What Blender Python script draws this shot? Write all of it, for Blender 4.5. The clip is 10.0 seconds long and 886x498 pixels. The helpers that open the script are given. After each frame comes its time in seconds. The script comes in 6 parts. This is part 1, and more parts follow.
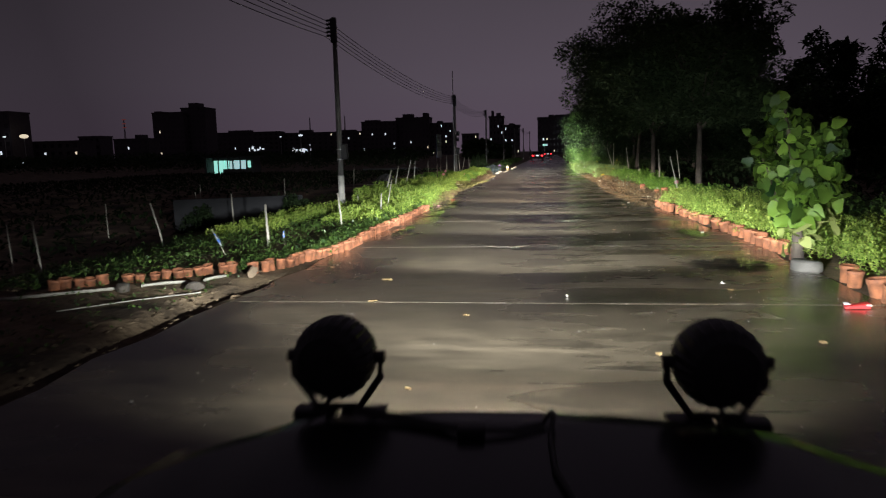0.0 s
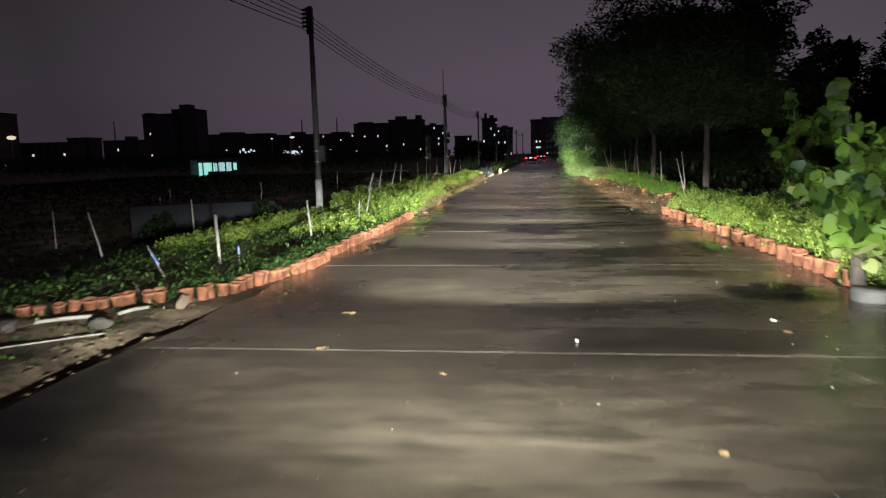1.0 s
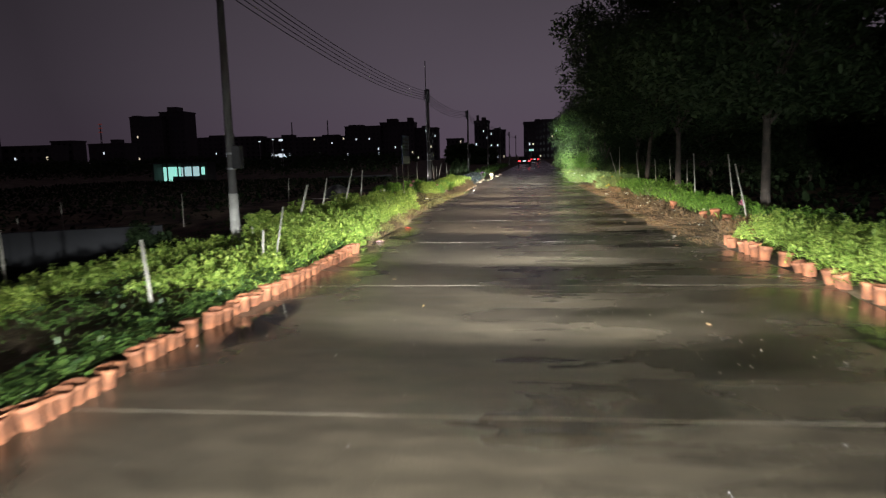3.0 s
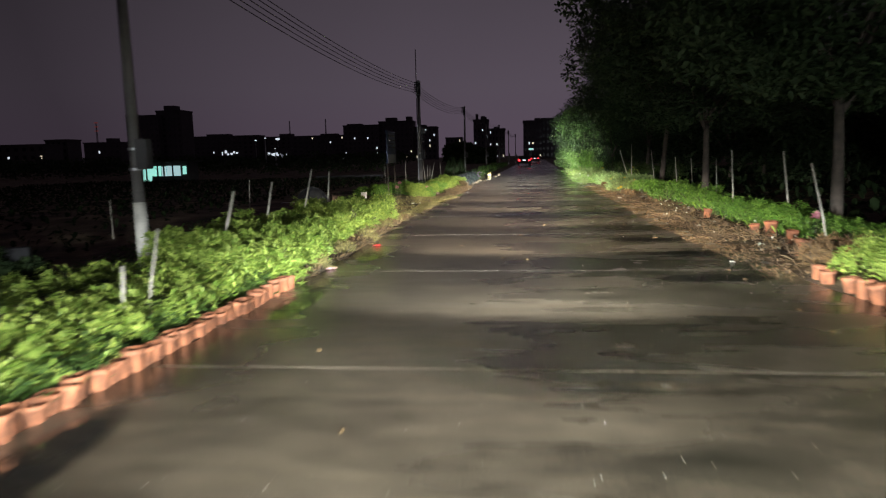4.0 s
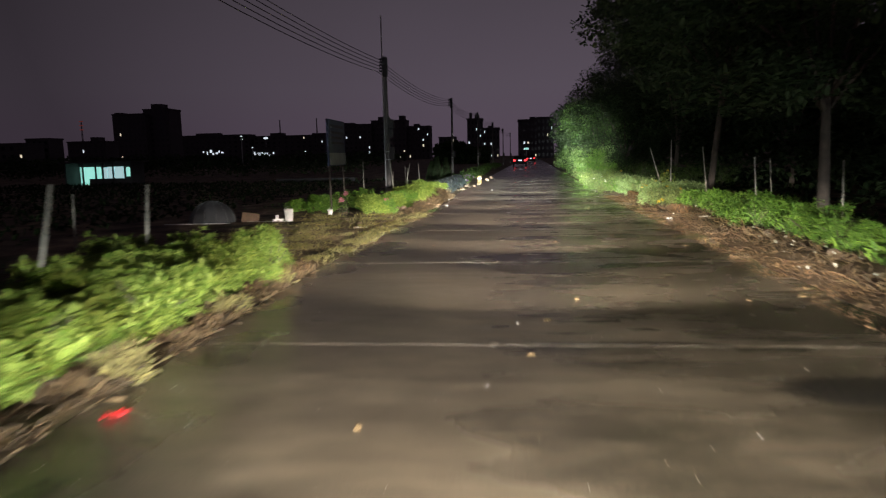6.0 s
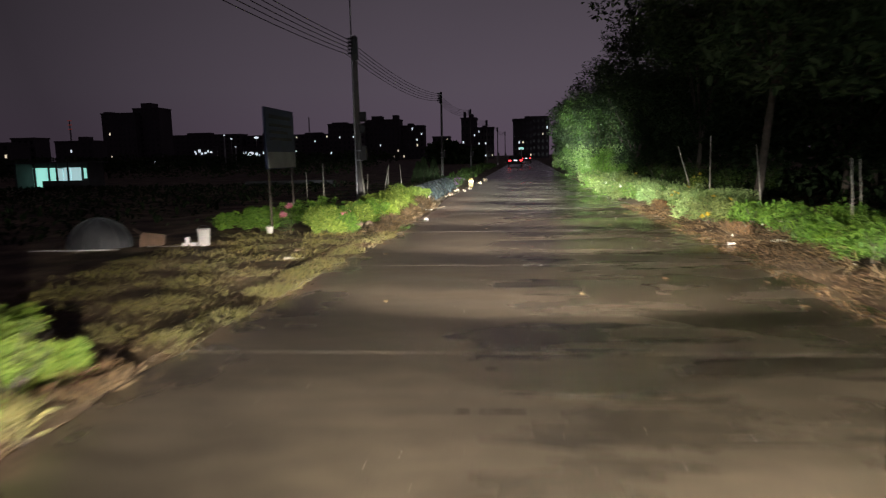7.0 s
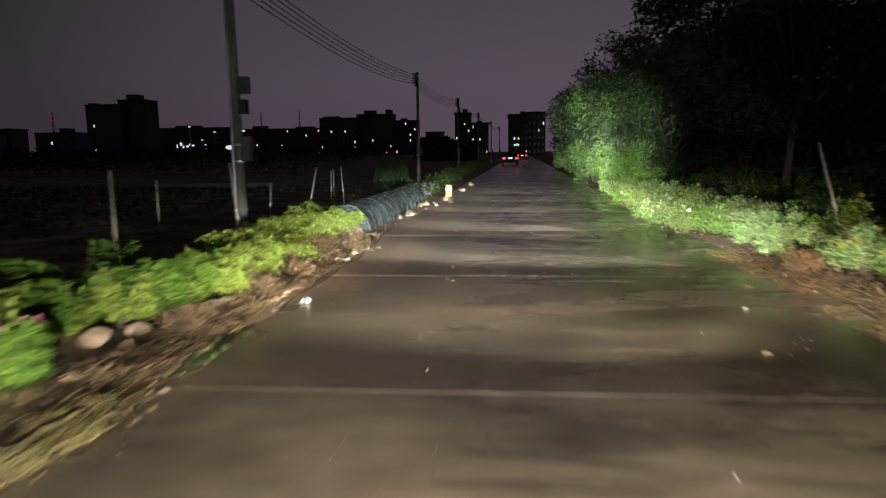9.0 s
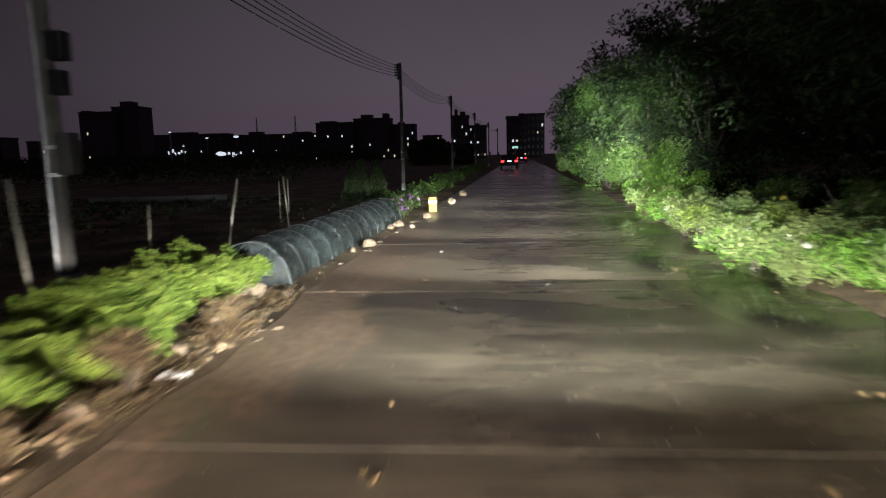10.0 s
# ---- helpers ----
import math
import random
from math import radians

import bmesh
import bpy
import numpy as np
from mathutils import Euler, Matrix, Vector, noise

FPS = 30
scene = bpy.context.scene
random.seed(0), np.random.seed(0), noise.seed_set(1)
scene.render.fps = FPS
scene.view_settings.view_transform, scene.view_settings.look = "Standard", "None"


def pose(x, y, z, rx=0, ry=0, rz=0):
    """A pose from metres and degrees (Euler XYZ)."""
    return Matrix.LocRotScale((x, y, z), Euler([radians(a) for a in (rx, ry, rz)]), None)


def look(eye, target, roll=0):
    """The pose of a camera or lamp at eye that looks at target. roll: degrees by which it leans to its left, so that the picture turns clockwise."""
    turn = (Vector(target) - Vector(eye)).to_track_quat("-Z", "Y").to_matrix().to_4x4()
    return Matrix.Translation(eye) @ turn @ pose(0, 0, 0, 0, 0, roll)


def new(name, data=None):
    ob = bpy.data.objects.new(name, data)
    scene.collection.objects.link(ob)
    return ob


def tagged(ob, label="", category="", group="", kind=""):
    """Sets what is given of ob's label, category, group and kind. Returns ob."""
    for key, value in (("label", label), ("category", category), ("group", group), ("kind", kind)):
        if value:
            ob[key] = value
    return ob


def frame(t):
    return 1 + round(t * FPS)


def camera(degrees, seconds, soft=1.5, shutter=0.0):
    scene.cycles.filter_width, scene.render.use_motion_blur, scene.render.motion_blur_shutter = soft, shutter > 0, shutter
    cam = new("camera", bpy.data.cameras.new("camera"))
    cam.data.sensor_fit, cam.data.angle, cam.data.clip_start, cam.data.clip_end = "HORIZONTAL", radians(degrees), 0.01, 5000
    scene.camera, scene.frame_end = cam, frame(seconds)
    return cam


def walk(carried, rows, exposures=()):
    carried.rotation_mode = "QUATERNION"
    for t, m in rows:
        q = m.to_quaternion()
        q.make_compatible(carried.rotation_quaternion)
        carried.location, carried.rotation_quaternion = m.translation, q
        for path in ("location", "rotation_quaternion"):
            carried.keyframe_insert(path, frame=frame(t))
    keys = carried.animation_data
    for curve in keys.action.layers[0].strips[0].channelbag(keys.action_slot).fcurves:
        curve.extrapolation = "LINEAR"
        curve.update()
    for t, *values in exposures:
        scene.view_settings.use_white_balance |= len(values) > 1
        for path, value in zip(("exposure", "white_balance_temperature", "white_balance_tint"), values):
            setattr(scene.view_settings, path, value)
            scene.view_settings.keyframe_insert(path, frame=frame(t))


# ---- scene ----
cam = camera(68.0, 10.0, soft=1.2, shutter=0.7)
PATH = [
    (0, pose(0.000, 0.000, 1.570, 81.681, 1.321, 7.221)),
    (0.5, pose(-0.017, 0.761, 1.569, 81.679, 1.275, 6.954)),
    (1, pose(-0.039, 1.700, 1.557, 81.860, 1.245, 6.613)),
    (1.5, pose(-0.061, 2.805, 1.561, 81.951, 1.258, 6.509)),
    (2, pose(-0.071, 4.066, 1.574, 81.950, 1.248, 6.013)),
    (2.5, pose(-0.077, 5.519, 1.581, 82.099, 1.340, 6.021)),
    (4, pose(-0.070, 10.430, 1.527, 82.029, 1.295, 5.967)),
    (4.5, pose(-0.067, 12.260, 1.528, 81.967, 1.407, 6.000)),
    (5, pose(-0.076, 14.159, 1.510, 82.218, 1.306, 5.859)),
    (5.5, pose(-0.079, 16.087, 1.510, 82.052, 1.242, 5.696)),
    (7, pose(-0.118, 22.483, 1.512, 81.978, 1.228, 5.038)),
    (7.5, pose(-0.094, 24.702, 1.515, 81.996, 1.065, 4.765)),
    (8, pose(-0.053, 26.922, 1.555, 81.784, 0.401, 4.502)),
    (8.5, pose(0.015, 29.212, 1.564, 82.156, 0.221, 4.338)),
    (9, pose(0.075, 31.516, 1.574, 81.607, 0.671, 4.607)),
    (9.5, pose(0.116, 33.972, 1.577, 82.272, 0.821, 4.428)),
    (10, pose(0.144, 36.484, 1.556, 81.909, 1.399, 4.489)),
]
walk(cam, PATH)

# ---- night sky and the headlamps ----
world = bpy.data.worlds.new("night_sky")
scene.world = world
world.use_nodes = True
wn, wl = world.node_tree.nodes, world.node_tree.links
wn.clear()
w_out, w_bg = wn.new("ShaderNodeOutputWorld"), wn.new("ShaderNodeBackground")
w_tc, w_sep, w_ramp = wn.new("ShaderNodeTexCoord"), wn.new("ShaderNodeSeparateXYZ"), wn.new("ShaderNodeValToRGB")
w_noise, w_mix = wn.new("ShaderNodeTexNoise"), wn.new("ShaderNodeMixRGB")
w_noise.inputs["Scale"].default_value, w_noise.inputs["Detail"].default_value = 2.2, 3
wl.new(w_tc.outputs["Generated"], w_sep.inputs[0])
wl.new(w_sep.outputs["Z"], w_ramp.inputs[0])
wl.new(w_tc.outputs["Generated"], w_noise.inputs["Vector"])
r = w_ramp.color_ramp
r.elements[0].position, r.elements[0].color = 0.0, (0.056, 0.040, 0.058, 1)
r.elements[1].position, r.elements[1].color = 0.55, (0.034, 0.0268, 0.037, 1)
e = r.elements.new(0.10)
e.color = (0.053, 0.042, 0.055, 1)
e = r.elements.new(0.25)
e.color = (0.037, 0.0302, 0.038, 1)
w_mix.blend_type, w_mix.inputs[0].default_value = "MULTIPLY", 0.2
# the town's glow lies over the end of the road
w_dot, w_glow, w_gain = wn.new("ShaderNodeVectorMath"), wn.new("ShaderNodeMapRange"), wn.new("ShaderNodeMixRGB")
w_dot.operation, w_dot.inputs[1].default_value = "DOT_PRODUCT", (0.12, 0.95, 0.28)
wl.new(w_tc.outputs["Generated"], w_dot.inputs[0])
w_glow.inputs["From Min"].default_value, w_glow.inputs["From Max"].default_value = 0.72, 1.0
w_glow.inputs["To Min"].default_value, w_glow.inputs["To Max"].default_value = 0.76, 2.0
wl.new(w_dot.outputs["Value"], w_glow.inputs["Value"])
w_gain.blend_type, w_gain.inputs[0].default_value = "MULTIPLY", 1.0
wl.new(w_ramp.outputs[0], w_gain.inputs[1])
wl.new(w_glow.outputs[0], w_gain.inputs[2])
wl.new(w_gain.outputs[0], w_mix.inputs[1])
wl.new(w_noise.outputs[0], w_mix.inputs[2])
wl.new(w_mix.outputs[0], w_bg.inputs[0])
w_bg.inputs[1].default_value = 1.0
wl.new(w_bg.outputs[0], w_out.inputs[0])


def spot(name, eye, target, watts, half_w, half_h, colour, blend=1.0, radius=0.06):
    """A lamp whose beam is half_w degrees wide to each side and half_h degrees up and down."""
    data = bpy.data.lights.new(name, "SPOT")
    data.energy, data.color, data.spot_blend, data.shadow_soft_size = watts, colour, blend, radius
    data.spot_size = radians(2 * half_w)
    ob = new(name, data)
    m = look(eye, target)
    ob.matrix_world = m @ Matrix.Diagonal((1, math.tan(radians(half_h)) / math.tan(radians(half_w)), 1, 1))
    return ob


WARM, AMBER, PALE, COOL = (0.91, 0.965, 1.0), (0.98, 0.89, 0.82), (0.89, 0.965, 1.0), (0.88, 0.95, 1.0)
BEAM = (8500, 6600, 6600, 6600, 6000, 6000, 5700, 5900, 7600, 8400, 6200, 4800, 3600, 3600)
# the vehicle's dipped beams, at the places it drives through
for k in range(14):
    yb = 1.9 + 4.0 * k
    spot("dipped_beam", (0.02 * yb, yb, 0.86), (0.02 * yb, yb + 6.0, -0.10 if k else 0.0), BEAM[k], 52, 11, WARM if k < 4 else (AMBER if k < 9 else PALE), 0.65)
spot("dipped_beam", (0.0, 1.9, 0.86), (-0.2, 4.2, 0.0), 2200, 56, 13, WARM, 1.0)
# its driving lamps, lit on the first and last part of the way
for yb, spill in ((1.9, 4000), (33.0, 300)):
    spot("driving_beam", (-0.46, yb, 1.12), (0.2, yb + 40, -0.6), 9000, 7, 2.5, COOL)
    spot("lamp_spill", (0.0, yb, 1.12), (1.0, yb + 10, 1.25), spill, 38, 11, COOL)
for yb, tx, ty, tz, watts in ((31.0, 4.5, 57.0, 1.9, 52000), (36.0, 5.0, 72.0, 2.1, 110000)):
    spot("driving_beam", (0.46, yb, 1.12), (tx, ty, tz), watts, 5.4, 6.4, COOL)


# ---- materials ----
def mat(name, build):
    m = bpy.data.materials.new(name)
    m.use_nodes = True
    nt = m.node_tree
    nt.nodes.clear()
    out, bsdf = nt.nodes.new("ShaderNodeOutputMaterial"), nt.nodes.new("ShaderNodeBsdfPrincipled")
    nt.links.new(bsdf.outputs[0], out.inputs[0])
    build(nt, bsdf, out)
    return m


def node(nt, kind, **vals):
    n = nt.nodes.new("ShaderNode" + kind)
    for k, v in vals.items():
        n.inputs[k.replace("_", " ")].default_value = v
    return n


def noise_ramp(nt, scale, stops, detail=5.0, stretch=None, distortion=0.0, coord="Object"):
    """Noise through a colour ramp; stretch scales the axes."""
    tc, mp = nt.nodes.new("ShaderNodeTexCoord"), nt.nodes.new("ShaderNodeMapping")
    mp.inputs["Scale"].default_value = stretch or (1, 1, 1)
    nz = node(nt, "TexNoise", Scale=scale, Detail=detail, Distortion=distortion)
    nt.links.new(tc.outputs[coord], mp.inputs[0])
    nt.links.new(mp.outputs[0], nz.inputs["Vector"])
    rp = nt.nodes.new("ShaderNodeValToRGB")
    cr = rp.color_ramp
    cr.elements[0].position, cr.elements[0].color = stops[0][0], (*stops[0][1], 1)
    cr.elements[1].position, cr.elements[1].color = stops[-1][0], (*stops[-1][1], 1)
    for p, c in stops[1:-1]:
        cr.elements.new(p).color = (*c, 1)
    nt.links.new(nz.outputs[0], rp.inputs[0])
    return rp, nz


def mix(nt, kind, fac, a, b):
    n = nt.nodes.new("ShaderNodeMixRGB")
    n.blend_type = kind
    if isinstance(fac, float):
        n.inputs[0].default_value = fac
    else:
        nt.links.new(fac, n.inputs[0])
    for i, v in ((1, a), (2, b)):
        if isinstance(v, tuple):
            n.inputs[i].default_value = (*v, 1)
        else:
            nt.links.new(v, n.inputs[i])
    return n.outputs[0]


def bump(nt, bsdf, height, strength, distance):
    b = node(nt, "Bump", Strength=strength, Distance=distance)
    nt.links.new(height, b.inputs["Height"])
    nt.links.new(b.outputs[0], bsdf.inputs["Normal"])


def plain(name, colour, rough=0.6, metal=0.0, spread=0.25, scale=6.0, relief=0.15, dist=0.01):
    """A surface with grain and stains round one base colour."""
    def build(nt, bsdf, out):
        lo = tuple(c * (1 - spread) for c in colour)
        hi = tuple(min(1, c * (1 + spread)) for c in colour)
        big, nz = noise_ramp(nt, scale, [(0.3, lo), (0.7, hi)])
        fine, fz = noise_ramp(nt, scale * 14, [(0.3, (0.75, 0.75, 0.75)), (0.7, (1.1, 1.1, 1.1))], 3)
        nt.links.new(mix(nt, "MULTIPLY", 0.7, big.outputs[0], fine.outputs[0]), bsdf.inputs["Base Color"])
        bsdf.inputs["Roughness"].default_value, bsdf.inputs["Metallic"].default_value = rough, metal
        bump(nt, bsdf, fz.outputs[0], relief, dist)
    return mat(name, build)


def glow(name, colour, strength):
    def build(nt, bsdf, out):
        bsdf.inputs["Base Color"].default_value = (*colour, 1)
        bsdf.inputs["Emission Color"].default_value = (*colour, 1)
        bsdf.inputs["Emission Strength"].default_value = strength
        bsdf.inputs["Roughness"].default_value = 0.3
    return mat(name, build)


def foliage(name, dark, light, rough=0.45, through_amount=0.25, per_object=False, sheen=0.5):
    """Leaves, each of its own shade, that let some light through."""
    def build(nt, bsdf, out):
        geo = nt.nodes.new("ShaderNodeNewGeometry")
        rp = nt.nodes.new("ShaderNodeValToRGB")
        rp.color_ramp.elements[0].color, rp.color_ramp.elements[1].color = (*dark, 1), (*light, 1)
        nt.links.new(nt.nodes.new("ShaderNodeObjectInfo").outputs["Random"] if per_object else geo.outputs["Random Per Island"], rp.inputs[0])
        patch, nz = noise_ramp(nt, 1.3, [(0.3, (0.65, 0.7, 0.6)), (0.7, (1.15, 1.1, 1.0))], 3)
        col = mix(nt, "MULTIPLY", 0.8, rp.outputs[0], patch.outputs[0])
        nt.links.new(col, bsdf.inputs["Base Color"])
        bsdf.inputs["Roughness"].default_value, bsdf.inputs["Specular IOR Level"].default_value = rough, sheen
        tr = nt.nodes.new("ShaderNodeBsdfTranslucent")
        nt.links.new(col, tr.inputs[0])
        ms = nt.nodes.new("ShaderNodeMixShader")
        ms.inputs[0].default_value = through_amount
        nt.links.new(bsdf.outputs[0], ms.inputs[1])
        nt.links.new(tr.outputs[0], ms.inputs[2])
        nt.links.new(ms.outputs[0], out.inputs[0])
    return mat(name, build)


def build_road(nt, bsdf, out):
    base, nz = noise_ramp(nt, 0.45, [(0.3, (0.100, 0.080, 0.053)), (0.55, (0.148, 0.117, 0.076)), (0.75, (0.212, 0.168, 0.110))], 6)
    grit, gz = noise_ramp(nt, 75, [(0.3, (0.62, 0.62, 0.62)), (0.7, (1.2, 1.2, 1.2))], 4)
    info = nt.nodes.new("ShaderNodeObjectInfo")
    tone = nt.nodes.new("ShaderNodeMapRange")
    tone.inputs["To Min"].default_value, tone.inputs["To Max"].default_value = 0.86, 1.08
    nt.links.new(info.outputs["Random"], tone.inputs["Value"])
    col = mix(nt, "MULTIPLY", 0.8, base.outputs[0], grit.outputs[0])
    mottle, mz = noise_ramp(nt, 4.5, [(0.3, (0.66, 0.66, 0.66)), (0.7, (1.2, 1.2, 1.2))], 8, (0.6, 1.3, 1), 0.3)
    col = mix(nt, "MULTIPLY", 1.0, col, mottle.outputs[0])
    # the crosswise marks of the levelling board
    board, bz = noise_ramp(nt, 2.6, [(0.3, (0.8, 0.8, 0.8)), (0.7, (1.15, 1.15, 1.15))], 3, (0.12, 2.6, 1), 0.2)
    col = mix(nt, "MULTIPLY", 0.7, col, board.outputs[0])
    col = mix(nt, "MULTIPLY", 1.0, col, tone.outputs[0])
    # brown earth carried over the left side
    tc, sp = nt.nodes.new("ShaderNodeTexCoord"), nt.nodes.new("ShaderNodeSeparateXYZ")
    nt.links.new(tc.outputs["Object"], sp.inputs[0])
    along = nt.nodes.new("ShaderNodeMapRange")
    along.inputs["From Min"].default_value, along.inputs["From Max"].default_value = 20, 70
    nt.links.new(sp.outputs["Y"], along.inputs["Value"])
    reach = nt.nodes.new("ShaderNodeValToRGB")
    cr = reach.color_ramp
    cr.elements[0].position, cr.elements[0].color = 0.0, (1, 1, 1, 1)
    cr.elements[1].position, cr.elements[1].color = 1.0, (1, 1, 1, 1)
    for p, v in ((0.12, 0.66), (0.34, 0.58), (0.43, 0.28), (0.52, 0.26), (0.66, 0.42), (0.80, 0.75)):
        cr.elements.new(p).color = (v, v, v, 1)
    nt.links.new(along.outputs[0], reach.inputs[0])
    ragged, rz = noise_ramp(nt, 1.6, [(0.2, (0, 0, 0)), (0.8, (1, 1, 1))], 9, (1.1, 0.6, 1), 0.4)
    dist = nt.nodes.new("ShaderNodeMath")
    dist.operation, dist.inputs[1].default_value = "MULTIPLY_ADD", -4.0
    nt.links.new(reach.outputs[0], dist.inputs[0])
    rag = nt.nodes.new("ShaderNodeMath")
    rag.operation, rag.inputs[1].default_value = "MULTIPLY_ADD", 1.6
    nt.links.new(ragged.outputs[0], rag.inputs[0])
    neg = nt.nodes.new("ShaderNodeMath")
    neg.operation, neg.inputs[1].default_value = "MULTIPLY", -1.0
    nt.links.new(sp.outputs["X"], neg.inputs[0])
    nt.links.new(neg.outputs[0], rag.inputs[2])
    nt.links.new(rag.outputs[0], dist.inputs[2])
    mud = nt.nodes.new("ShaderNodeMapRange")
    mud.interpolation_type = "SMOOTHSTEP"
    mud.inputs["From Min"].default_value, mud.inputs["From Max"].default_value = 0.55, 1.15
    nt.links.new(dist.outputs[0], mud.inputs["Value"])
    earth, ez = noise_ramp(nt, 9, [(0.3, (0.10, 0.066, 0.040)), (0.7, (0.25, 0.172, 0.112))], 7)
    col = mix(nt, "MIX", mud.outputs[0], col, earth.outputs[0])
    # thin films of rain water, drawn out across the road
    wet, wz = noise_ramp(nt, 0.85, [(0.33, (0, 0, 0)), (0.72, (1, 1, 1))], 5, (0.42, 1.35, 1), 0.5)
    stains, sz = noise_ramp(nt, 2.1, [(0.40, (0, 0, 0)), (0.74, (1, 1, 1))], 6, (0.36, 2.2, 1), 0.4)
    wetness = mix(nt, "LIGHTEN", 0.85, wet.outputs[0], stains.outputs[0])
    # the left wheel track is worn drier than the rest
    track = nt.nodes.new("ShaderNodeMapRange")
    track.interpolation_type = "SMOOTHSTEP"
    track.inputs["From Min"].default_value, track.inputs["From Max"].default_value = -0.9, 0.5
    track.inputs["To Min"].default_value = 0.45
    nt.links.new(sp.outputs["X"], track.inputs["Value"])
    wetness = mix(nt, "MULTIPLY", 1.0, wetness, track.outputs[0])
    # water drains to both sides of the road
    ab = nt.nodes.new("ShaderNodeMath")
    ab.operation = "ABSOLUTE"
    nt.links.new(sp.outputs["X"], ab.inputs[0])
    sm = nt.nodes.new("ShaderNodeMapRange")
    sm.interpolation_type = "SMOOTHSTEP"
    sm.inputs["From Min"].default_value, sm.inputs["From Max"].default_value = 1.3, 3.0
    nt.links.new(ab.outputs[0], sm.inputs["Value"])
    drain, dz = noise_ramp(nt, 0.8, [(0.36, (0, 0, 0)), (0.60, (1, 1, 1))], 6, (0.7, 0.8, 1), 0.5)
    wetness = mix(nt, "LIGHTEN", sm.outputs[0], wetness, drain.outputs[0])
    wetness = mix(nt, "MULTIPLY", mud.outputs[0], wetness, (0.3, 0.3, 0.3))
    col = mix(nt, "MIX", wetness, col, mix(nt, "MULTIPLY", 1.0, col, (0.22, 0.24, 0.245)))
    nt.links.new(col, bsdf.inputs["Base Color"])
    ro = nt.nodes.new("ShaderNodeMapRange")
    ro.inputs["To Min"].default_value, ro.inputs["To Max"].default_value = 0.42, 0.11
    nt.links.new(wetness, ro.inputs["Value"])
    nt.links.new(ro.outputs[0], bsdf.inputs["Roughness"])
    b = node(nt, "Bump", Strength=0.3, Distance=0.006)
    nt.links.new(gz.outputs[0], b.inputs["Height"])
    nt.links.new(b.outputs[0], bsdf.inputs["Normal"])


ROAD = mat("wet_concrete", build_road)


def build_soil(nt, bsdf, out):
    base, nz = noise_ramp(nt, 0.9, [(0.32, (0.032, 0.024, 0.017)), (0.5, (0.130, 0.094, 0.058)), (0.70, (0.30, 0.218, 0.130))], 9)
    clod, cz = noise_ramp(nt, 16, [(0.3, (0.55, 0.55, 0.55)), (0.7, (1.2, 1.2, 1.2))], 6)
    moss, mz = noise_ramp(nt, 0.7, [(0.56, (0, 0, 0)), (0.72, (1, 1, 1))], 6, (1, 1, 1), 0.8)
    col = mix(nt, "MIX", moss.outputs[0], base.outputs[0], (0.062, 0.062, 0.024))
    nt.links.new(mix(nt, "MULTIPLY", 0.85, col, clod.outputs[0]), bsdf.inputs["Base Color"])
    bsdf.inputs["Roughness"].default_value, bsdf.inputs["Specular IOR Level"].default_value = 0.8, 0.15
    bump(nt, bsdf, cz.outputs[0], 0.6, 0.04)


SOIL = mat("damp_soil", build_soil)
TERRACOTTA = plain("terracotta", (0.235, 0.085, 0.036), 0.8, 0, 0.6, 9, 0.35, 0.004)
CONCRETE = plain("pole_concrete", (0.14, 0.13, 0.118), 0.8, 0, 0.25, 3, 0.3, 0.004)
PIPEGREY = plain("grey_pipe", (0.27, 0.25, 0.20), 0.6, 0, 0.3, 5, 0.2, 0.002)
WALLGREY = plain("rendered_wall", (0.065, 0.062, 0.06), 0.85, 0, 0.25, 1.2, 0.3, 0.006)
POLEPAINT = plain("whitewash", (0.48, 0.46, 0.40), 0.85, 0, 0.3, 4, 0.3, 0.003)
# wall grey darkened twice: the weak light on the field walls is painted in
FIELDWALL = plain("dimmed_field_wall", (0.022, 0.021, 0.023), 0.85, 0, 0.6, 0.9, 0.3, 0.006)
DIMWALL = plain("dimmed_wall", (0.009, 0.0089, 0.010), 0.9, 0, 0.35, 1.5, 0.3, 0.006)
BAMBOO = plain("weathered_stake", (0.34, 0.315, 0.25), 0.7, 0, 0.25, 12, 0.2, 0.003)
WHITEPVC = plain("white_plastic", (0.75, 0.73, 0.68), 0.45, 0, 0.12, 5, 0.1, 0.002)
BLACK = plain("black_plastic", (0.012, 0.012, 0.013), 0.5, 0, 0.2, 10, 0.1, 0.001)
CABLE = plain("cable_sheath", (0.02, 0.02, 0.02), 0.6, 0, 0.1, 10, 0.0, 0.001)
STEEL = plain("galvanised_steel", (0.45, 0.45, 0.44), 0.45, 0.8, 0.2, 8, 0.1, 0.001)
FACADE = plain("far_facade", (0.10, 0.085, 0.095), 0.9, 0, 0.15, 0.05, 0.0, 0.01)
DARKGLASS = plain("dark_window", (0.03, 0.03, 0.035), 0.2, 0, 0.1, 1, 0.0, 0.001)
BARK = plain("bark", (0.085, 0.066, 0.05), 0.9, 0, 0.35, 7, 0.7, 0.015)
STONE = plain("rubble_stone", (0.17, 0.125, 0.078), 0.85, 0, 0.4, 4, 0.7, 0.012)
TANEARTH = plain("tan_earth", (0.27, 0.185, 0.105), 0.9, 0, 0.35, 6, 0.5, 0.01)
DARKSTONE = plain("muddy_stone", (0.07, 0.058, 0.044), 0.9, 0, 0.4, 5, 0.6, 0.01)
GREYSTONE = plain("grey_stone", (0.125, 0.116, 0.10), 0.8, 0, 0.25, 4, 0.5, 0.008)
JOINT = plain("joint_sand", (0.34, 0.30, 0.23), 0.8, 0, 0.2, 12, 0.3, 0.003)
